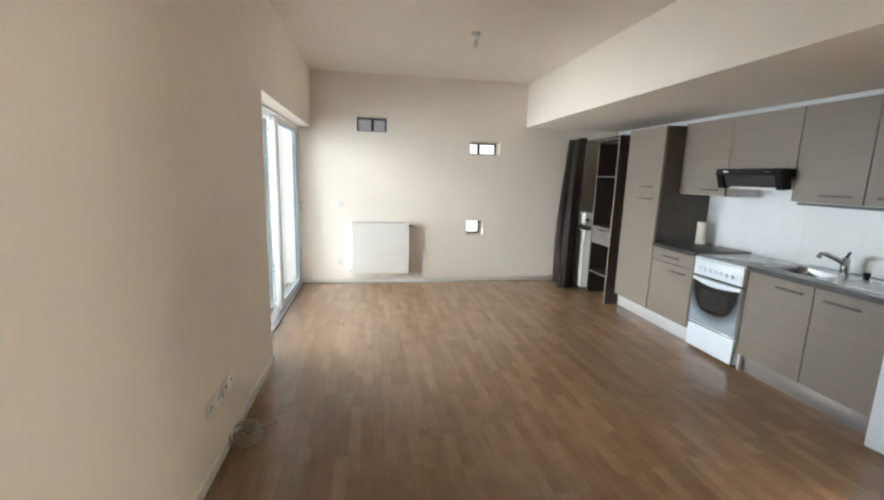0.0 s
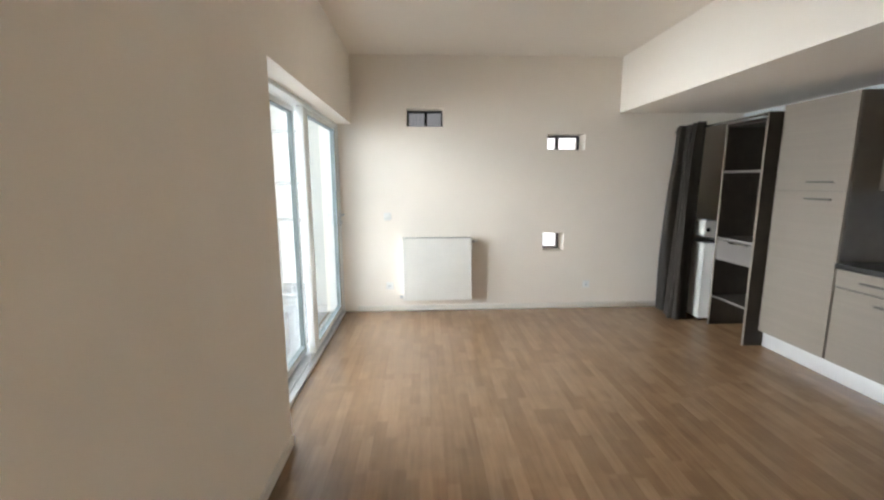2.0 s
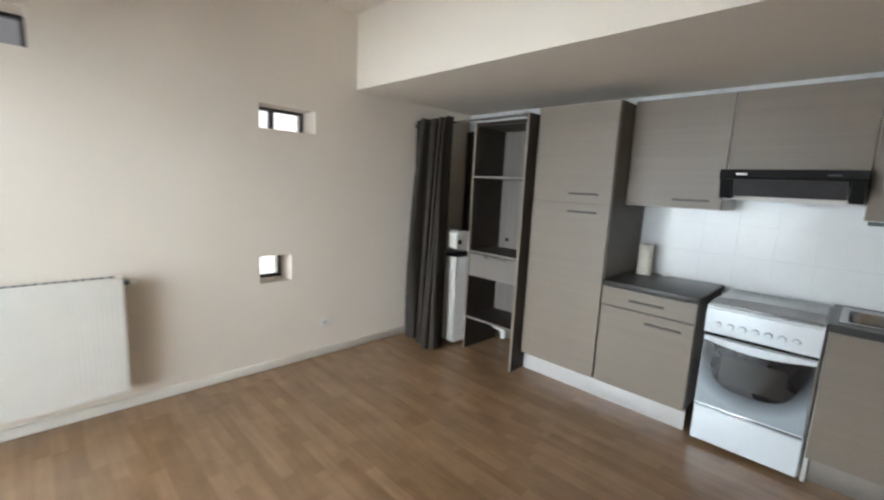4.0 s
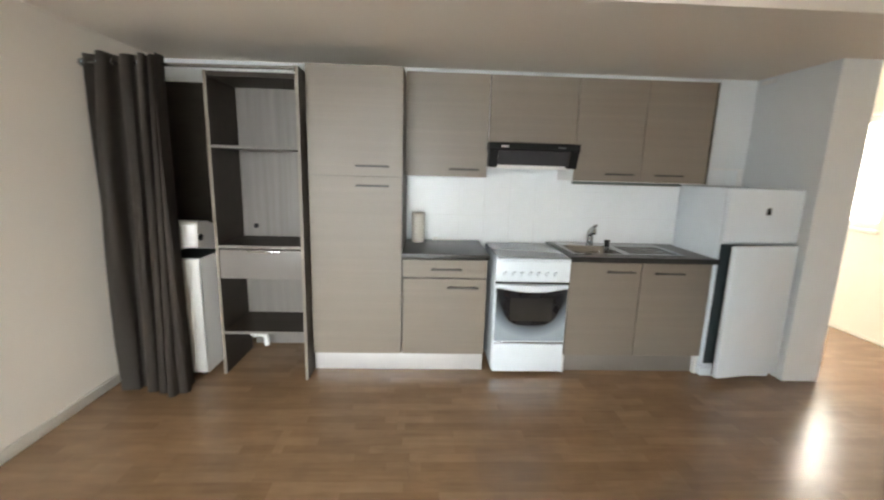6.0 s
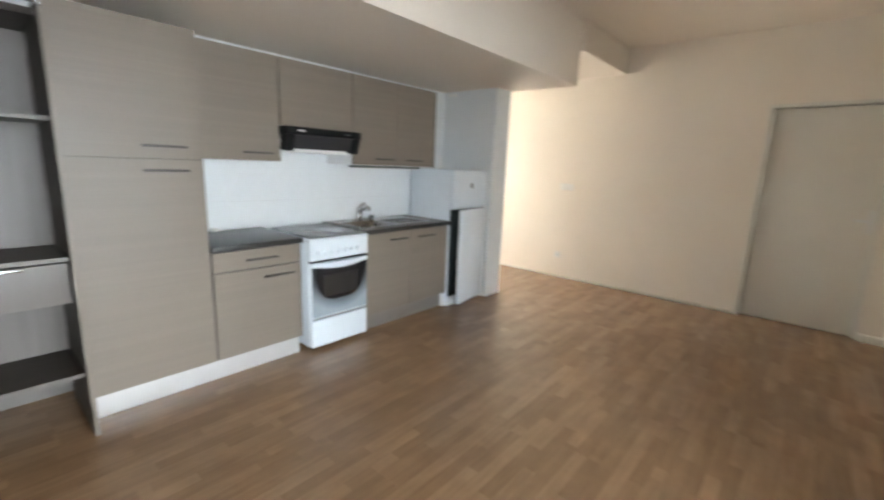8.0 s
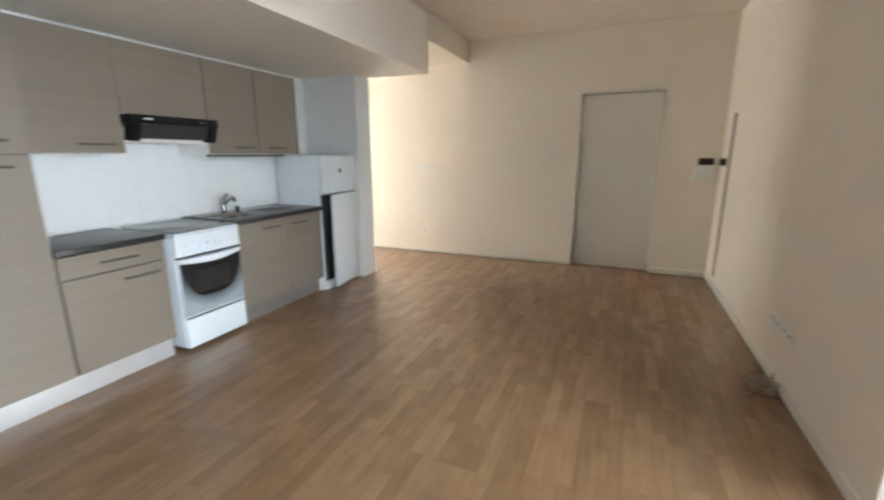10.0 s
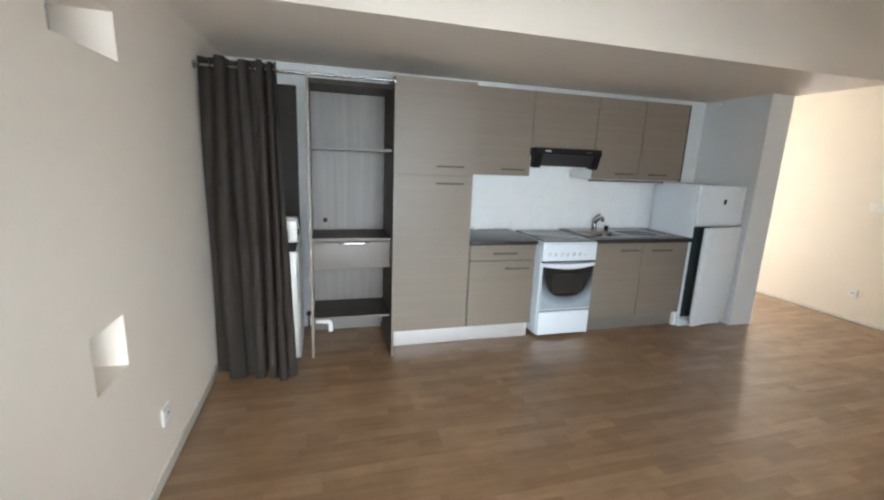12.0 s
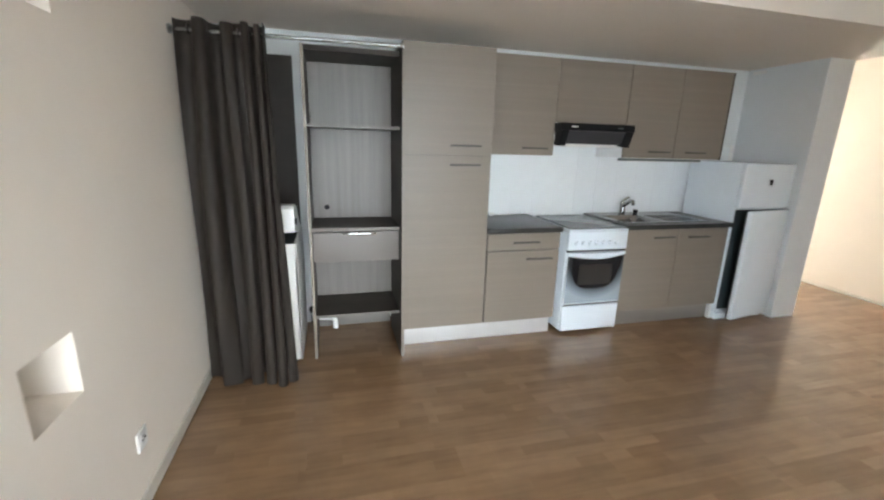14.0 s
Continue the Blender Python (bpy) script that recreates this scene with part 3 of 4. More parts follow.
# ---- cable coil on the floor ----
cc = thing("cable_coil", (-0.785, 2.49, 0), "beige cable coiled on the floor by the skirting", "cable")
pts = []
for k in range(190):
    a = k / 189 * 2 * math.pi * 7.3
    turn_no = a / (2 * math.pi)
    r = 0.060 + 0.013 * math.sin(turn_no * 2.4) + 0.006 * math.sin(a * 0.5 + 1.0)
    dx, dy = 0.014 * math.sin(turn_no * 1.9), 0.016 * math.cos(turn_no * 2.7)
    z = 0.006 + 0.0048 * turn_no + (0.010 + 0.003 * turn_no) * (0.5 + 0.5 * math.sin(a + turn_no))
    pts.append((-0.782 + dx + r * math.cos(a), 2.49 + dy + r * 1.12 * math.sin(a), z))
part("coil", sweep(bmesh.new(), pts, 0.0048, 8), CABLE, cc)
part("loose_end", sweep(bmesh.new(), [pts[-1], (-0.72, 2.56, 0.03), (-0.69, 2.61, 0.014), (-0.655, 2.63, 0.006)], 0.0042, 8), CABLE, cc)
part("lead_in", sweep(bmesh.new(), [pts[0], (-0.74, 2.43, 0.008), (-0.80, 2.38, 0.012), (-0.842, 2.40, 0.03), (-0.843, 2.415, 0.075)], 0.0045, 8), CABLE, cc)

# ---- ceiling lamp holder ----
cl = thing("ceiling_lamp_holder", (0.79, 4.09, CEIL), "bare grey-white ceiling lamp holder without a shade", "lamp holder")
part("rosette", tube(bmesh.new(), (0.79, 4.09, CEIL - 0.018), (0.79, 4.09, CEIL), 0.036, 0.045, 24), HOLDER, cl)
part("hook", sweep(bmesh.new(), [(0.79, 4.09, CEIL - 0.018), (0.81, 4.09, CEIL - 0.03), (0.805, 4.09, CEIL - 0.05), (0.79, 4.09, CEIL - 0.06)], 0.005, 8), HOLDER, cl)
part("socket", tube(bmesh.new(), (0.79, 4.09, CEIL - 0.115), (0.79, 4.09, CEIL - 0.055), 0.019, 0.014, 20), HOLDER, cl)

# ---- by the door: trunking and intercom ----
solid("cable_trunking", boxed(XW, XW + 0.016, 0.36, 0.42, 0.12, 1.70, 0.004), TRUNKING, "beige plastic cable trunking upright on the wall", "trunking")
ic = thing("wall_intercom", (-0.70, YS, 1.10), "pale wall box with a dark brown strip on top", "intercom")
part("body", boxed(-0.80, -0.62, YS, YS + 0.035, 1.06, 1.21, 0.006), WHITE_PLASTIC, ic)
part("dark_strip", boxed(-0.79, -0.65, YS, YS + 0.045, 1.215, 1.285, 0.005), BROWN_PLASTIC, ic, "dark brown plastic strip")
sk = thing("key_hook_box", (XW, 0.16, 1.2), "small dark brown box on the wall by the door", "wall box")
part("body", boxed(XW, XW + 0.04, 0.10, 0.22, 1.215, 1.285, 0.005), BROWN_PLASTIC, sk)


# ---- kitchen ----
def bar(y0, y1, x, z, parent):
    """A thin bar handle along y on two short feet, in front of a face at x."""
    h = boxed(x - 0.030, x - 0.020, y0, y1, z - 0.007, z + 0.007, 0.003)
    for y in (y0 + 0.02, y1 - 0.032):
        box(h, x - 0.021, x, y, y + 0.012, z - 0.005, z + 0.005)
    return part("handle", h, HANDLE_METAL, parent, "dull metal bar handle")


def front(name, x, y0, y1, z0, z1, parent, material=None):
    return part(name, boxed(x, x + 0.019, y0 + 0.0018, y1 - 0.0018, z0 + 0.0015, z1 - 0.0015, 0.0015, 1), material or OAK, parent)


XB = 2.735
tc = thing("tall_cabinet", (3.0, 4.385, 0), "tall greige wood-print cabinet with two doors", "cabinet")
part("body", boxed(XB + 0.02, XE, 4.085, 4.685, 0.14, 2.0, 0.001), OAK_SHADED, tc, "wood-print carcass, darkened as its side lies in shade", False)
d = front("upper_door", XB, 4.088, 4.682, 1.3365, 2.0, tc)
bar(4.172, 4.381, XB, 1.40, d)
d = front("lower_door", XB, 4.090, 4.682, 0.14, 1.3365, tc)
bar(4.172, 4.381, XB, 1.278, d)

bc = thing("drawer_base_cabinet", (3.0, 3.80, 0), "greige wood-print base cabinet with a drawer over a door", "cabinet")
# dark carcass colour supplies the shade in the gaps between the fronts
part("body", boxed(XB + 0.02, XE - 0.02, 3.517, 4.083, 0.14, 0.808, 0.001), OAK_SHADED, bc, "carcass darkened to give the shade in the door gaps", False)
d = front("drawer_front", XB, 3.517, 4.083, 0.686, 0.806, bc)
bar(3.69, 3.895, XB, 0.743, d)
d = front("door", XB, 3.517, 4.080, 0.14, 0.677, bc)
bar(3.578, 3.787, XB, 0.619, d)
solid("plinth", boxed(2.79, 2.806, 3.517, 4.685, 0.0, 0.139, 0.001), FOIL, "satin white metal-faced plinth under the cabinets", "plinth")

sc2 = thing("sink_base_cabinet", (3.0, 2.467, 0), "greige wood-print sink cabinet with two doors", "cabinet")
sb = boxed(XB + 0.02, XE - 0.02, 1.977, 1.995, 0.0, 0.808, 0.001)
box(sb, XB + 0.02, XE - 0.02, 2.942, 2.96, 0.0, 0.808, 0.001)
box(sb, XE - 0.04, XE - 0.02, 1.995, 2.942, 0.14, 0.808)
box(sb, XB + 0.02, XE - 0.04, 1.995, 2.942, 0.14, 0.158)
part("body", sb, CARCASS, sc2, "white carcass panels", False)
d = front("door", XB, 2.468, 2.958, 0.14, 0.806, sc2)
bar(2.519, 2.715, XB, 0.745, d)
d = front("door", XB, 1.978, 2.466, 0.14, 0.806, sc2)
bar(2.178, 2.385, XB, 0.74, d)
solid("plinth", boxed(2.79, 2.806, 1.977, 2.96, 0.0, 0.139, 0.001), FOIL_GREY, "satin metal-faced plinth under the sink cabinet", "plinth")

w1 = thing("worktop", (3.0, 3.8, 0.81), "dark grey laminate worktop beside the cooker", "worktop")
part("slab", boxed(2.718, XE - 0.012, 3.508, 4.084, 0.81, 0.846, 0.004), WORKTOP, w1)

# worktop with a hole for the bowl
w2 = thing("worktop", (3.0, 2.45, 0.81), "dark grey laminate worktop with an inset steel sink", "worktop")
BX0, BX1, BY0, BY1 = 2.83, 3.14, 2.56, 2.90
sl = bmesh.new()
for q in ((2.718, BX0, 1.945, 2.968), (BX1, XE - 0.012, 1.945, 2.968), (BX0, BX1, 1.945, BY0), (BX0, BX1, BY1, 2.968)):
    box(sl, *q, 0.81, 0.846)
bmesh.ops.remove_doubles(sl, verts=sl.verts, dist=1e-5)
part("slab", sl, WORKTOP, w2, "", False)
sk2 = thing("kitchen_sink", (3.0, 2.5, 0.846), "inset stainless steel sink with a bowl and ribbed drainer", "sink")
rim = bmesh.new()
SX0, SX1, SY0, SY1 = 2.80, 3.24, 2.13, 2.93
for q in ((SX0, BX0, SY0, SY1), (BX1, SX1, SY0, SY1), (BX0, BX1, BY1, SY1), (BX0, BX1, SY0, BY0)):
    box(rim, *q, 0.846, 0.8505)
part("rim", rim, STEEL, sk2, "", False)
bowl = bmesh.new()
loops = []
for inset, z in ((0.0, 0.8505), (0.004, 0.84), (0.012, 0.72), (0.03, 0.70), (0.12, 0.695)):
    ring = []
    x0, x1, y0, y1 = BX0 + inset, BX1 - inset, BY0 + inset, BY1 - inset
    rr = min(0.05, (x1 - x0) / 2.1)
    for cx, cy, a0 in ((x1 - rr, y1 - rr, 0), (x0 + rr, y1 - rr, 90), (x0 + rr, y0 + rr, 180), (x1 - rr, y0 + rr, 270)):
        for k in range(5):
            a = radians(a0 + k * 22.5)
            ring.append(bowl.verts.new((cx + rr * math.cos(a), cy + rr * math.sin(a), z)))
    loops.append(ring)
for a, b in zip(loops, loops[1:]):
    for k in range(len(a)):
        bowl.faces.new((a[k], a[(k + 1) % len(a)], b[(k + 1) % len(b)], b[k]))
bowl.faces.new(loops[-1])
part("bowl", bowl, STEEL, sk2, "deep steel bowl")
part("drain", tube(bmesh.new(), (2.985, 2.73, 0.696), (2.985, 2.73, 0.700), 0.04, seg=24), CHROME, sk2)
for k in range(8):
    x = 2.86 + k * 0.035
    part("drainer_rib", boxed(x, x + 0.012, 2.17, 2.50, 0.8505, 0.8535, 0.001, 1), STEEL, sk2)
ta = thing("mixer_tap", (3.20, 2.66, 0.85), "chrome single-lever mixer tap behind the sink", "tap")
part("body", tube(bmesh.new(), (3.20, 2.66, 0.85), (3.20, 2.66, 0.955), 0.027, 0.024, 24), CHROME, ta)
part("spout", sweep(bmesh.new(), [(3.20, 2.66, 0.915), (3.14, 2.675, 0.95), (3.06, 2.695, 0.985), (3.03, 2.70, 0.985), (3.015, 2.704, 0.960)], 0.0155, 12), CHROME, ta)
lv = tube(bmesh.new(), (3.20, 2.66, 0.945), (3.20, 2.66, 0.965), 0.022, 0.016, 20)
sweep(lv, [(3.20, 2.66, 0.965), (3.19, 2.645, 0.985), (3.17, 2.625, 1.005)], 0.0105, 10)
part("lever", lv, CHROME, ta)
pl = thing("sink_plug", (3.20, 2.52, 0.851), "small dark sink plug on its chrome stem", "plug")
part("knob", tube(bmesh.new(), (3.20, 2.52, 0.851), (3.20, 2.52, 0.886), 0.017, 0.022, 16), BLACK_PLASTIC, pl)

# wall units
XU = 2.948


def wall_unit(name, y0, y1, z0, label, hy=None):
    w = thing(name, (3.1, (y0 + y1) / 2, z0), label, "cabinet", "wall cabinets over the worktop")
    part("body", boxed(XU + 0.02, XE, y0 + 0.001, y1 - 0.001, z0, 2.02, 0.001), CARCASS, w, "white carcass", False)
    d = front("door", XU, y0, y1, z0 + 0.002, 2.02, w)
    if hy:
        bar(hy, hy + 0.205, XU, z0 + 0.053, d)
    return w


wall_unit("wall_cabinet", 3.52, 4.083, 1.342, "greige wood-print wall cabinet with one door", 3.58)
wall_unit("wall_cabinet", 2.92, 3.518, 1.58, "short greige wood-print wall cabinet over the hood")
wall_unit("wall_cabinet", 2.448, 2.918, 1.337, "greige wood-print wall cabinet with one door", 2.50)
wu = wall_unit("wall_cabinet", 1.975, 2.446, 1.337, "greige wood-print wall cabinet with a dark end panel", 2.15)
part("end_panel", boxed(XU + 0.001, XE, 1.962, 1.9745, 1.337, 2.02, 0.001), OAK_DARK, wu, "dark wood-print end panel", False)
us = thing("under_cabinet_light", (3.0, 2.5, 1.32), "thin dark strip light under the wall cabinets", "strip light")
part("housing", boxed(2.985, 3.03, 2.12, 2.90, 1.316, 1.336, 0.004), GASKET, us)
part("diffuser", boxed(2.992, 3.023, 2.14, 2.88, 1.311, 1.316, 0.001), WHITE_PLASTIC, us)

# extractor hood
hx = thing("extractor_hood", (3.0, 3.22, 1.42), "black extractor hood under the short wall cabinet", "hood")
hb = bmesh.new()
HY0, HY1 = 2.922, 3.528
prof = [(2.845, 1.578), (2.838, 1.535), (2.845, 1.528), (2.875, 1.525), (3.30, 1.50), (3.30, 1.578)]
va = [hb.verts.new((x, HY0, z)) for x, z in prof]
vb = [hb.verts.new((x, HY1, z)) for x, z in prof]
hb.faces.new(va)
hb.faces.new(vb[::-1])
for k in range(len(prof)):
    hb.faces.new((va[k], va[(k + 1) % len(prof)], vb[(k + 1) % len(prof)], vb[k]))
part("body", hb, BLACK_PLASTIC, hx, "", False)
for y0 in (HY0, HY1 - 0.065):
    cb = bmesh.new()
    a = [(2.843, 1.527), (2.93, 1.527), (2.945, 1.424), (2.880, 1.417)]
    va = [cb.verts.new((x, y0 + 0.004, z)) for x, z in a]
    vb = [cb.verts.new((x, y0 + 0.061, z)) for x, z in a]
    cb.faces.new(va)
    cb.faces.new(vb[::-1])
    for k in range(4):
        cb.faces.new((va[k], va[(k + 1) % 4], vb[(k + 1) % 4], vb[k]))
    part("visor_arm", cb, BLACK_PLASTIC, hx, "", False)
vs = bmesh.new()
a = [(2.858, 1.524), (2.866, 1.526), (2.905, 1.437), (2.897, 1.434)]
va = [vs.verts.new((x, HY0 + 0.066, z)) for x, z in a]
vb = [vs.verts.new((x, HY1 - 0.066, z)) for x, z in a]
vs.faces.new(va)
vs.faces.new(vb[::-1])
for k in range(4):
    vs.faces.new((va[k], va[(k + 1) % 4], vb[(k + 1) % 4], vb[k]))
part("visor", vs, FILTER, hx, "grey smoked visor", False)
part("underside", boxed(2.97, 3.29, HY0 + 0.01, HY1 - 0.01, 1.412, 1.50, 0.004), WHITE_PLASTIC, hx, "white underside with the filter")
part("badge", boxed(2.8365, 2.8395, 3.40, 3.45, 1.548, 1.558), WHITE_PLASTIC, hx, "small pale maker's plate", False)
part("switch_slider", boxed(2.8365, 2.8395, 3.02, 3.07, 1.548, 1.556), GASKET, hx, "small slider switches", False)

# cooker
ck = thing("cooker", (3.0, 3.215, 0), "white freestanding cooker with a black oven window, lid closed", "cooker")
CY0, CY1, CX = 2.967, 3.465, 2.70
part("body", boxed(CX + 0.03, 3.28, CY0, CY1, 0.03, 0.80, 0.004), ENAMEL, ck)
part("control_panel", boxed(CX, CX + 0.032, CY0, CY1, 0.672, 0.812, 0.006), ENAMEL, ck, "white control panel")
for k in range(7):
    y = 3.400 - k * 0.056
    kn = tube(bmesh.new(), (CX - 0.014, y, 0.727), (CX, y, 0.727), 0.014, 0.017, 18)
    box(kn, CX - 0.017, CX - 0.013, y - 0.003, y + 0.003, 0.715, 0.741)
    part("knob", kn, ENAMEL, ck)
part("oven_door", boxed(CX + 0.004, CX + 0.03, CY0 + 0.006, CY1 - 0.006, 0.245, 0.655, 0.005), ENAMEL, ck)
part("vent_slot", boxed(CX + 0.014, CX + 0.0295, CY0 + 0.004, CY1 - 0.004, 0.6555, 0.6715), BLACK_PLASTIC, ck, "dark slot under the control panel", False)
gl = bmesh.new()
ring = []
ya, yb, zt = CY0 + 0.045, CY1 - 0.045, 0.622
ring += [(ya, zt), (yb, zt)]
for k in range(17):
    t = k / 16
    ang = math.pi * t
    ring.append(((ya + yb) / 2 + (yb - ya) / 2 * math.copysign(abs(math.cos(ang)) ** 0.62, math.cos(ang)), zt - 0.02 - 0.235 * math.sin(ang) ** 0.75))
fv = [gl.verts.new((CX - 0.001, y, z)) for y, z in ring]
bv = [gl.verts.new((CX + 0.0045, y, z)) for y, z in ring]
gl.faces.new(fv)
for k in range(len(ring)):
    gl.faces.new((fv[k], fv[(k + 1) % len(ring)], bv[(k + 1) % len(ring)], bv[k]))
part("oven_window", gl, OVEN_GLASS, ck, "black glass oven window with a curved lower edge", False)
part("door_glass", boxed(CX + 0.0015, CX + 0.006, CY0 + 0.009, CY1 - 0.009, 0.256, 0.625, 0.001, 1), OVEN_PRINT, ck, "grey printed glass panel", False)
part("window_inner", boxed(CX - 0.0022, CX - 0.0006, CY0 + 0.105, CY1 - 0.105, 0.40, 0.56, 0.0005, 1), INNER_GLASS, ck, "inner clear pane", False)
oh = bmesh.new()
hs = []
for k in range(17):
    s = math.sin(math.pi * k / 16)
    y, xf, z0 = CY0 + 0.008 + (CY1 - CY0 - 0.016) * k / 16, CX - 0.004 - 0.026 * s, 0.628 - 0.022 * s
    hs.append([oh.verts.new(p) for p in ((CX + 0.004, y, 0.654), (xf, y, 0.652), (xf - 0.002, y, z0 + 0.006), (xf + 0.006, y, z0), (CX + 0.004, y, z0 + 0.008))])
for a, b in zip(hs, hs[1:]):
    for k in range(5):
        oh.faces.new((a[k], a[(k + 1) % 5], b[(k + 1) % 5], b[k]))
oh.faces.new(hs[0])
oh.faces.new(hs[-1][::-1])
part("oven_handle", oh, ENAMEL, ck, "broad white curved door handle")
part("lower_drawer", boxed(CX + 0.004, CX + 0.03, CY0 + 0.006, CY1 - 0.006, 0.03, 0.230, 0.006), ENAMEL, ck)
part("trim_strip", boxed(CX + 0.001, CX + 0.014, CY0 + 0.012, CY1 - 0.012, 0.241, 0.249, 0.002), CHROME, ck, "thin bright strip")
for y in (CY0 + 0.03, CY1 - 0.05):
    for x in (CX + 0.06, 3.2):
        part("foot", boxed(x, x + 0.03, y, y + 0.02, 0.0, 0.032), BLACK_PLASTIC, ck)
part("hob_rim", boxed(CX, 3.28, CY0, CY1, 0.813, 0.826, 0.004), ENAMEL, ck)
part("lid", boxed(CX + 0.015, 3.26, CY0 + 0.008, CY1 - 0.008, 0.828, 0.842, 0.005), HOB, ck, "closed grey lid over the hob")

# fridge
fg = thing("fridge_freezer", (3.0, 1.70, 0), "white fridge-freezer with the lower door ajar", "fridge")
FX, FY0, FY1 = 2.737, 1.455, 1.966
part("body", boxed(FX, 3.25, FY0, FY1, 0.03, 1.325, 0.006), ENAMEL, fg)
part("plinth", boxed(FX - 0.02, 3.2, FY0 + 0.01, FY1 + 0.004, 0.0, 0.06, 0.008), ENAMEL, fg)
part("freezer_door", boxed(FX - 0.045, FX - 0.004, FY0, FY1, 0.966, 1.323, 0.010), ENAMEL, fg)
part("door_gasket", boxed(FX - 0.005, FX, FY0 + 0.015, FY1 - 0.015, 0.975, 1.31), GASKET, fg, "dark door seal", False)
# dark sheet over the body gives the gap its shade
fo = boxed(FX - 0.006, FX - 0.001, FY0 + 0.02, FY1 - 0.02, 0.09, 0.95)
part("interior_opening", fo, FRIDGE_GAP, fg, "dark sheet painted as the shade in the open fridge's gap", False)
turn = Matrix.Translation((FX - 0.02, FY0, 0)) @ Matrix.Rotation(radians(10.5), 4, "Z") @ Matrix.Translation((-FX + 0.02, -FY0, 0))
ld = boxed(FX - 0.062, FX - 0.022, FY0, FY1 + 0.0, 0.045, 0.957, 0.010)
ld.transform(turn)
ldo = part("fridge_door", ld, ENAMEL, fg, "white lower door standing ajar")
gk = boxed(FX - 0.022, FX - 0.010, FY0 + 0.012, FY1 - 0.012, 0.055, 0.95)
gk.transform(turn)
part("door_seal", gk, FRIDGE_GAP, ldo, "door seal in the dark colour of the gap's shade", False)
part("badge", boxed(FX - 0.0475, FX - 0.0445, 1.672, 1.702, 1.155, 1.20), BLACK_PLASTIC, fg, "small black badge", False)

# paper towel roll and small things on the worktop
pr = thing("paper_towel_roll", (3.19, 3.99, 0.846), "roll of paper towel standing on the worktop", "paper roll")
part("roll", tube(bmesh.new(), (3.19, 3.99, 0.847), (3.19, 3.99, 1.065), 0.048, seg=32), PAPER, pr)
part("core", tube(bmesh.new(), (3.19, 3.99, 1.063), (3.19, 3.99, 1.067), 0.02, seg=20), CABLE, pr, "brown cardboard core")
pc = thing("power_plug", (3.25, 3.86, 0.846), "white plug with its short lead on the worktop", "plug")
part("body", boxed(3.235, 3.27, 3.84, 3.88, 0.847, 0.872, 0.006), WHITE_PLASTIC, pc)
part("lead", sweep(bmesh.new(), [(3.25, 3.845, 0.858), (3.27, 3.80, 0.852), (3.28, 3.72, 0.851), (3.284, 3.66, 0.851)], 0.0035, 8), WHITE_PLASTIC, pc)
vg = thing("air_vent", (3.2, 1.42, 2.07), "small white air vent high on the partition wall", "vent")
part("cover", boxed(3.14, 3.26, 1.42, 1.436, 2.075, 2.105, 0.004), WHITE_PLASTIC, vg)

# ---- open shelving, washing machine and curtain ----
sh = thing("shelving_unit", (2.95, 4.98, 0), "dark wood-print open shelving unit with one drawer", "shelving unit")
SF, SB = 2.705, 3.10
part("side_panel", boxed(2.622, 3.13, 4.689, 4.707, 0.0, 1.955, 0.001), OAK_DARK, sh, "", False)
part("side_panel", boxed(SF, 3.13, 5.252, 5.270, 0.0, 1.93, 0.001), OAK_DARK, sh, "", False)
part("top_panel", boxed(SF + 0.01, 3.13, 4.707, 5.252, 1.90, 1.93, 0.001), OAK_DARK, sh, "", False)
part("back_panel", boxed(SB, SB + 0.008, 4.707, 5.252, 0.283, 1.90), OAK_BACK, sh, "pale grey wood-print back panel", False)
# added board: its greige stands in for the shaded foot of the wall
part("rear_rail", boxed(3.22, 3.235, 4.70, 5.26, 0.0, 0.27), GREIGE, sh, "added greige board painted as the shaded wall low at the back", False)
for z, t in ((1.485, 0.018), (0.86, 0.02), (0.283, 0.018)):
    s5 = part("shelf", boxed(SF + 0.004, SB, 4.707, 5.252, z, z + t, 0.001), OAK_DARK, sh, "", False)
    part("edge_strip", boxed(SF + 0.001, SF + 0.004, 4.708, 5.251, z, z + t), OAK_BACK, s5, "pale edge strip", False)
part("edge_strip", boxed(SF - 0.0025, SF, 5.252, 5.270, 0.0, 1.93), OAK, sh, "pale edge strip", False)
part("edge_strip", boxed(2.6195, 2.622, 4.689, 4.707, 0.0, 1.955), OAK, sh, "pale edge strip", False)
dw = part("drawer", boxed(SF + 0.002, SF + 0.02, 4.712, 5.248, 0.662, 0.852, 0.001), GREIGE, sh, "greige drawer front")
part("handle", boxed(SF - 0.018, SF + 0.002, 4.86, 5.07, 0.838, 0.85, 0.003), CHROME, dw, "bright edge-pull handle")
part("drawer_box", boxed(SF + 0.02, SB - 0.02, 4.73, 5.23, 0.68, 0.84), OAK_DARK, sh, "", False)
part("cable_hole", tube(bmesh.new(), (SB - 0.002, 5.16, 0.955), (SB + 0.001, 5.16, 0.955), 0.018, seg=20), BLACK_PLASTIC, sh, "dark round cable hole")
part("drain_pipe", sweep(bmesh.new(), [(3.10, 5.245, 0.128), (3.10, 5.16, 0.120), (3.10, 5.14, 0.110), (3.10, 5.132, 0.09), (3.10, 5.13, 0.035)], 0.019, 12), WHITE_PLASTIC, sh, "white plastic pipe under the low shelf")
part("wall_box", boxed(3.195, 3.22, 4.72, 4.78, 0.17, 0.25, 0.004), WHITE_PLASTIC, sh, "white wall box")
wt = thing("water_tap", (3.32, 5.302, 0.13), "dark metal water tap low on the wall behind the shelving", "tap")
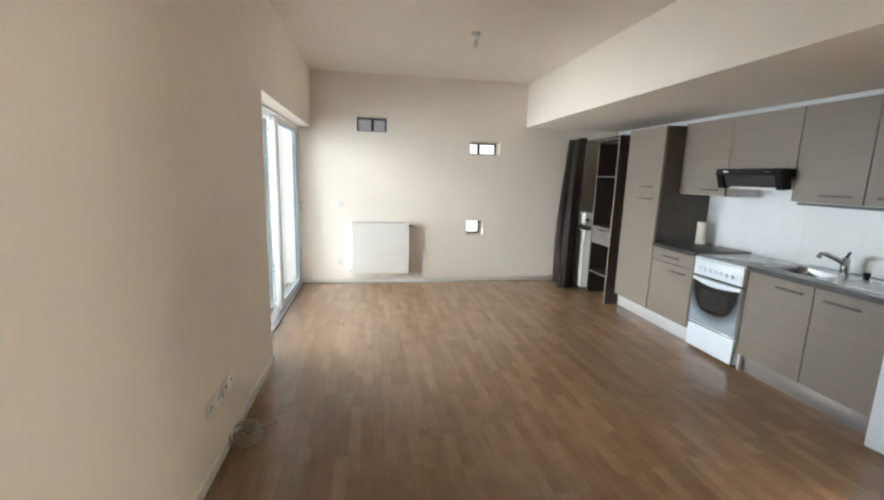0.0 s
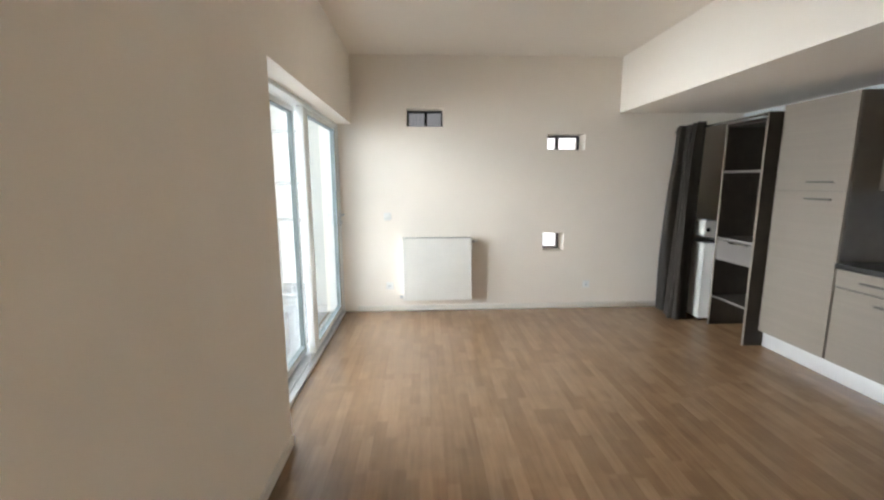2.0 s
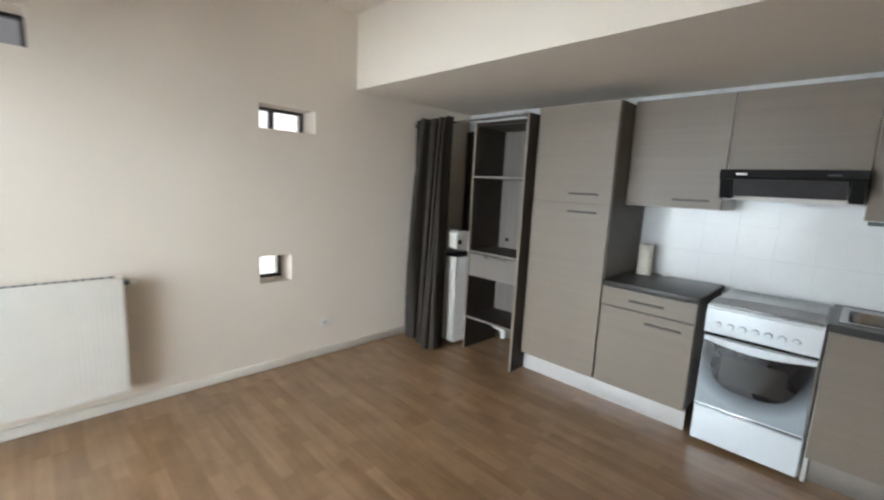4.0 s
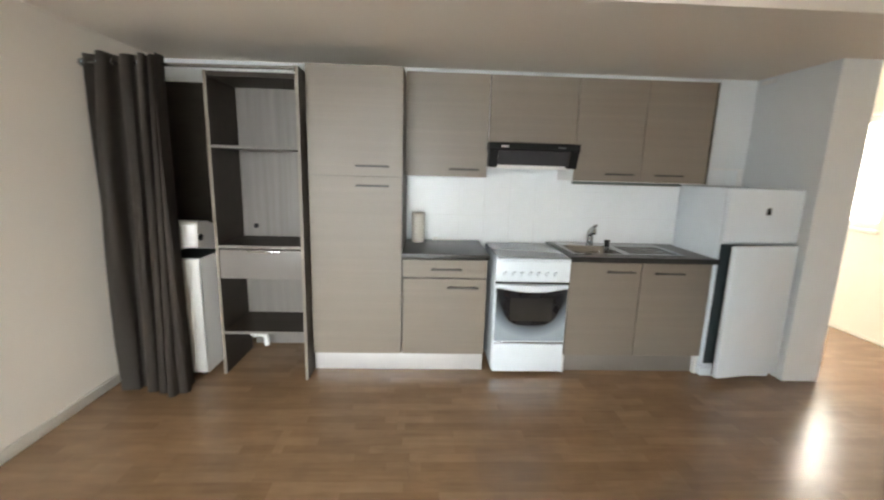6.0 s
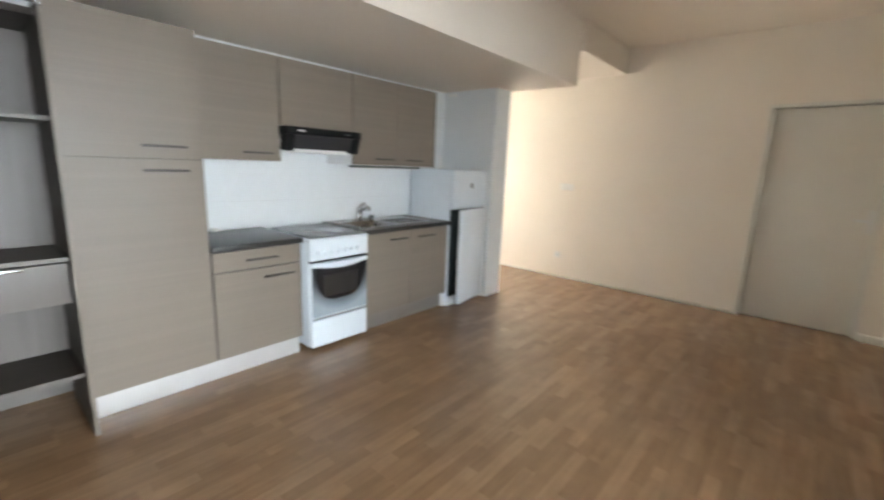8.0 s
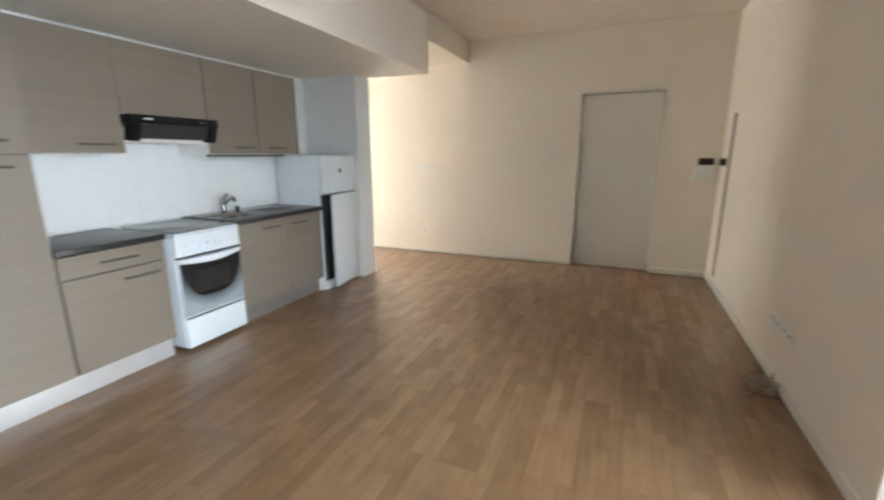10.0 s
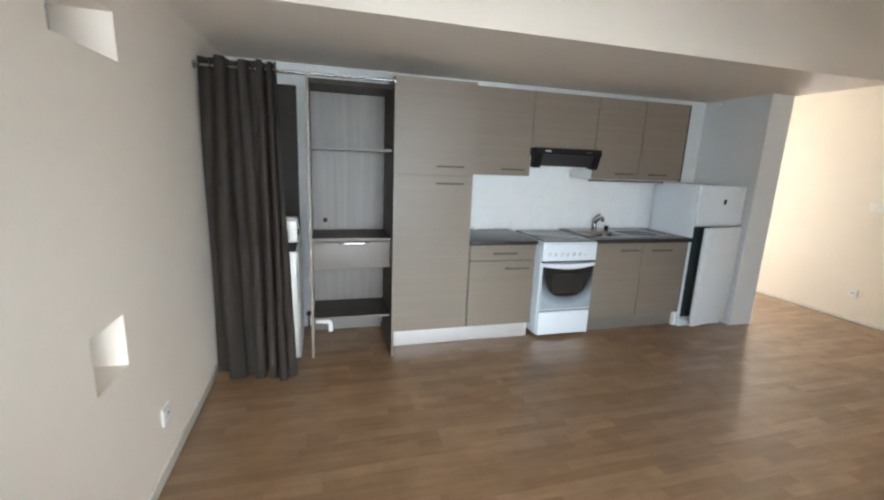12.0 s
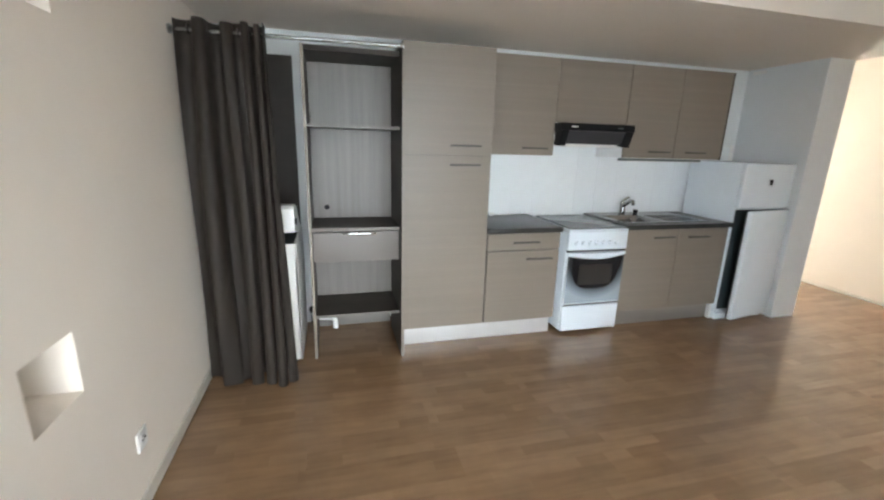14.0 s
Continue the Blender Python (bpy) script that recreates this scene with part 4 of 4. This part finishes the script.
part("body", tube(bmesh.new(), (3.18, 5.302, 0.13), (XE, 5.302, 0.13), 0.013, seg=12), STEEL, wt)
part("knob", tube(bmesh.new(), (3.21, 5.302, 0.142), (3.21, 5.302, 0.168), 0.022, 0.018, 12), BLACK_PLASTIC, wt, "dark tap knob")
part("pipe", sweep(bmesh.new(), [(3.20, 5.302, 0.12), (3.20, 5.302, 0.06), (3.21, 5.302, 0.045), (XE, 5.302, 0.04)], 0.009, 8), STEEL, wt)
solid("back_board", boxed(3.28, 3.298, 5.355, 5.875, 0.0, 1.957, 0.001), OAK_DARK, "dark wood-print board standing behind the washing machine", "board", smooth=False)

wm = thing("washing_machine", (2.95, 5.58, 0), "white top-loading washing machine with its lid raised", "washing machine")
MY0, MY1, MX0, MX1 = 5.342, 5.742, 2.655, 3.22
wb = boxed(MX0, MX1, MY0, MY0 + 0.02, 0.03, 0.80, 0.006)
box(wb, MX0, MX1, MY1 - 0.02, MY1, 0.03, 0.80, 0.006)
box(wb, MX0, MX0 + 0.02, MY0, MY1, 0.03, 0.80, 0.006)
box(wb, MX1 - 0.02, MX1, MY0, MY1, 0.03, 0.80, 0.006)
part("body", wb, CREAM_ENAMEL, wm)
part("drum_cover", boxed(MX0 + 0.02, MX1 - 0.02, MY0 + 0.02, MY1 - 0.02, 0.70, 0.76), GASKET, wm, "dark tub opening", False)
lid = bmesh.new()
prof = [(2.65, 0.87), (2.635, 0.89), (2.637, 1.012), (2.657, 1.03), (2.805, 1.022), (2.84, 1.002), (3.08, 0.835), (3.19, 0.822), (3.19, 0.795), (3.02, 0.805)]
ends = [[lid.verts.new((x, y, z)) for x, z in prof] for y in (MY0 + 0.003, MY1 - 0.003)]
lid.faces.new(ends[0])
lid.faces.new(ends[1][::-1])
for k in range(len(prof)):
    j = (k + 1) % len(prof)
    lid.faces.new((ends[0][k], ends[0][j], ends[1][j], ends[1][k]))
bmesh.ops.bevel(lid, geom=list({e for row in ends for v in row for e in v.link_edges if e.other_vert(v) in row}), offset=0.008, segments=2, affect="EDGES")
lo = part("lid", lid, CREAM_ENAMEL, wm, "white control housing raised with the lid", False)
part("dial", tube(bmesh.new(), (2.672, MY0 - 0.008, 0.935), (2.672, MY0 + 0.006, 0.935), 0.021, seg=20), BLACK_PLASTIC, lo, "dark round knob")
for y in (MY0 + 0.04, MY1 - 0.07):
    for x in (MX0 + 0.03, MX1 - 0.07):
        part("foot", tube(bmesh.new(), (x + 0.02, y + 0.015, 0), (x + 0.02, y + 0.015, 0.032), 0.018, seg=12), BLACK_PLASTIC, wm)

rd = thing("curtain_rod", (2.60, 5.3, 1.935), "thin brushed metal curtain rod under the soffit", "curtain rod")
part("rod", tube(bmesh.new(), (2.60, 4.71, 1.935), (2.60, 5.877, 1.925), 0.0105, seg=14), STEEL, rd)
part("end_bracket", tube(bmesh.new(), (2.60, 5.865, 1.925), (2.60, 5.878, 1.925), 0.022, seg=16), STEEL, rd)
part("end_bracket", boxed(2.59, 2.622, 4.700, 4.712, 1.92, 1.95, 0.003), STEEL, rd)

cu = thing("curtain", (2.60, 5.65, 0.0), "dark grey-brown eyelet curtain drawn half aside", "curtain")
cb = bmesh.new()
NU, NZ = 150, 40
grid = []
for j in range(NZ + 1):
    v = j / NZ
    z = 1.972 - 1.96 * v
    line = []
    for i in range(NU + 1):
        u = i / NU
        ue = u ** 0.82
        y_top, y_bot = 5.850 - 0.423 * ue, 5.855 - 0.482 * u
        y = y_top + (y_bot - y_top) * v ** 1.2
        ph = 2 * math.pi * (1.9 * u + 3.0 * u ** 2.2) + 0.8 * math.sin(4.6 * u + 0.9 * v) + 0.95 * math.sin(2.3 * v + 5.5 * u)
        amp = (0.040 + 0.026 * v) * (1 + 0.5 * math.sin(8 * u + 1.1 * v) * (0.5 + 0.5 * v))
        sx = math.sin(ph)
        x = 2.578 - 0.085 * v ** 0.7 + amp * math.copysign(abs(sx) ** 0.85, sx) + 0.011 * math.sin(15 * u + 4 * v) * (0.3 + 0.7 * v) + 0.005 * math.sin(37 * u + 3 * v)
        y += 0.018 * math.sin(2 * ph) * (0.4 + 0.7 * v)
        line.append(cb.verts.new((x, min(y, 5.868), z + (0.006 * math.sin(ph * 0.5) if j in (0, NZ) else 0))))
    grid.append(line)
for a, b in zip(grid, grid[1:]):
    for i in range(NU):
        cb.faces.new((a[i], a[i + 1], b[i + 1], b[i]))
bmesh.ops.solidify(cb, geom=cb.faces[:], thickness=0.0025)
part("cloth", cb, CURTAIN, cu)
for y in (5.85, 5.79, 5.70, 5.63, 5.56, 5.50, 5.46):
    e = bmesh.new()
    sweep(e, [(2.60 + 0.021 * math.cos(a), y, 1.931 + 0.021 * math.sin(a)) for a in [2 * math.pi * k / 20 for k in range(20)]], 0.0035, 8, True)
    part("eyelet", e, STEEL, cu, "metal eyelet ring")

# ---- backsplash tiles ----
bs = solid("backsplash", boxed(XE - 0.008, XE - 0.001, 1.43, 4.083, 0.846, 1.46), GROUT, "white square tiles with pale joints behind the worktop", "backsplash", kind="structure", smooth=False)
tm = bpy.data.meshes.new("tile")
tb = boxed(0, 0.006, -0.0996, 0.0996, -0.0996, 0.0996, 0.0005, 1)
tb.to_mesh(tm)
tb.free()
tm.materials.append(TILE)
for i in range(13):
    for j in range(3):
        t = new("tile", tm)
        t.parent = bs
        t.location = (XE - 0.0125, 3.981 - 0.2 * i, 0.947 + 0.2 * j)

# ---- loggia tiles ----
lf = bpy.data.objects["loggia_floor_slab"]
lm = bpy.data.meshes.new("tile")
lb = boxed(-0.197, 0.197, -0.197, 0.197, -0.012, 0, 0.002, 1)
lb.to_mesh(lm)
lb.free()
lm.materials.append(TERRACE)
for i in range(5):
    for j in range(14):
        t = new("tile", lm)
        t.parent = lf
        t.location = (-1.40 - 0.4 * i, 1.7 + 0.4 * j, -0.014 + random.uniform(-0.0005, 0.0005))

# ---- floor ----
fl = solid("floor", boxed(-1.2, 6.45, -0.4, 6.19, -0.12, -0.009), SUBFLOOR, "brown wood-print plank floor", "floor", kind="structure", smooth=False)
PW, PL = 0.1926, 1.285
cuts = {}


def plank_mesh(w, length):
    key = (round(w, 4), round(length, 4))
    if key not in cuts:
        me = bpy.data.meshes.new("plank")
        pb = boxed(0, w - 0.0003, 0, length - 0.0003, -0.008, 0, 0.0001, 1)
        pb.to_mesh(me)
        pb.free()
        me.materials.append(PLANK)
        cuts[key] = me
    return cuts[key]


cols = int((6.2 + 1.0) / PW) + 1
for i in range(cols):
    x0 = -1.0 + i * PW
    w = min(PW, 6.2 - x0)
    if w < 0.02:
        continue
    y = -0.4 - (i * 0.47 % 1.0) * PL
    y_end = YN if x0 < 3.35 else 1.2
    while y < y_end:
        ya, yb = max(y, -0.13), min(y + PL, y_end)
        if yb - ya > 0.02:
            p = new("plank", plank_mesh(w, yb - ya))
            p.parent = fl
            p.location = (x0, ya, 0)
        y += PL
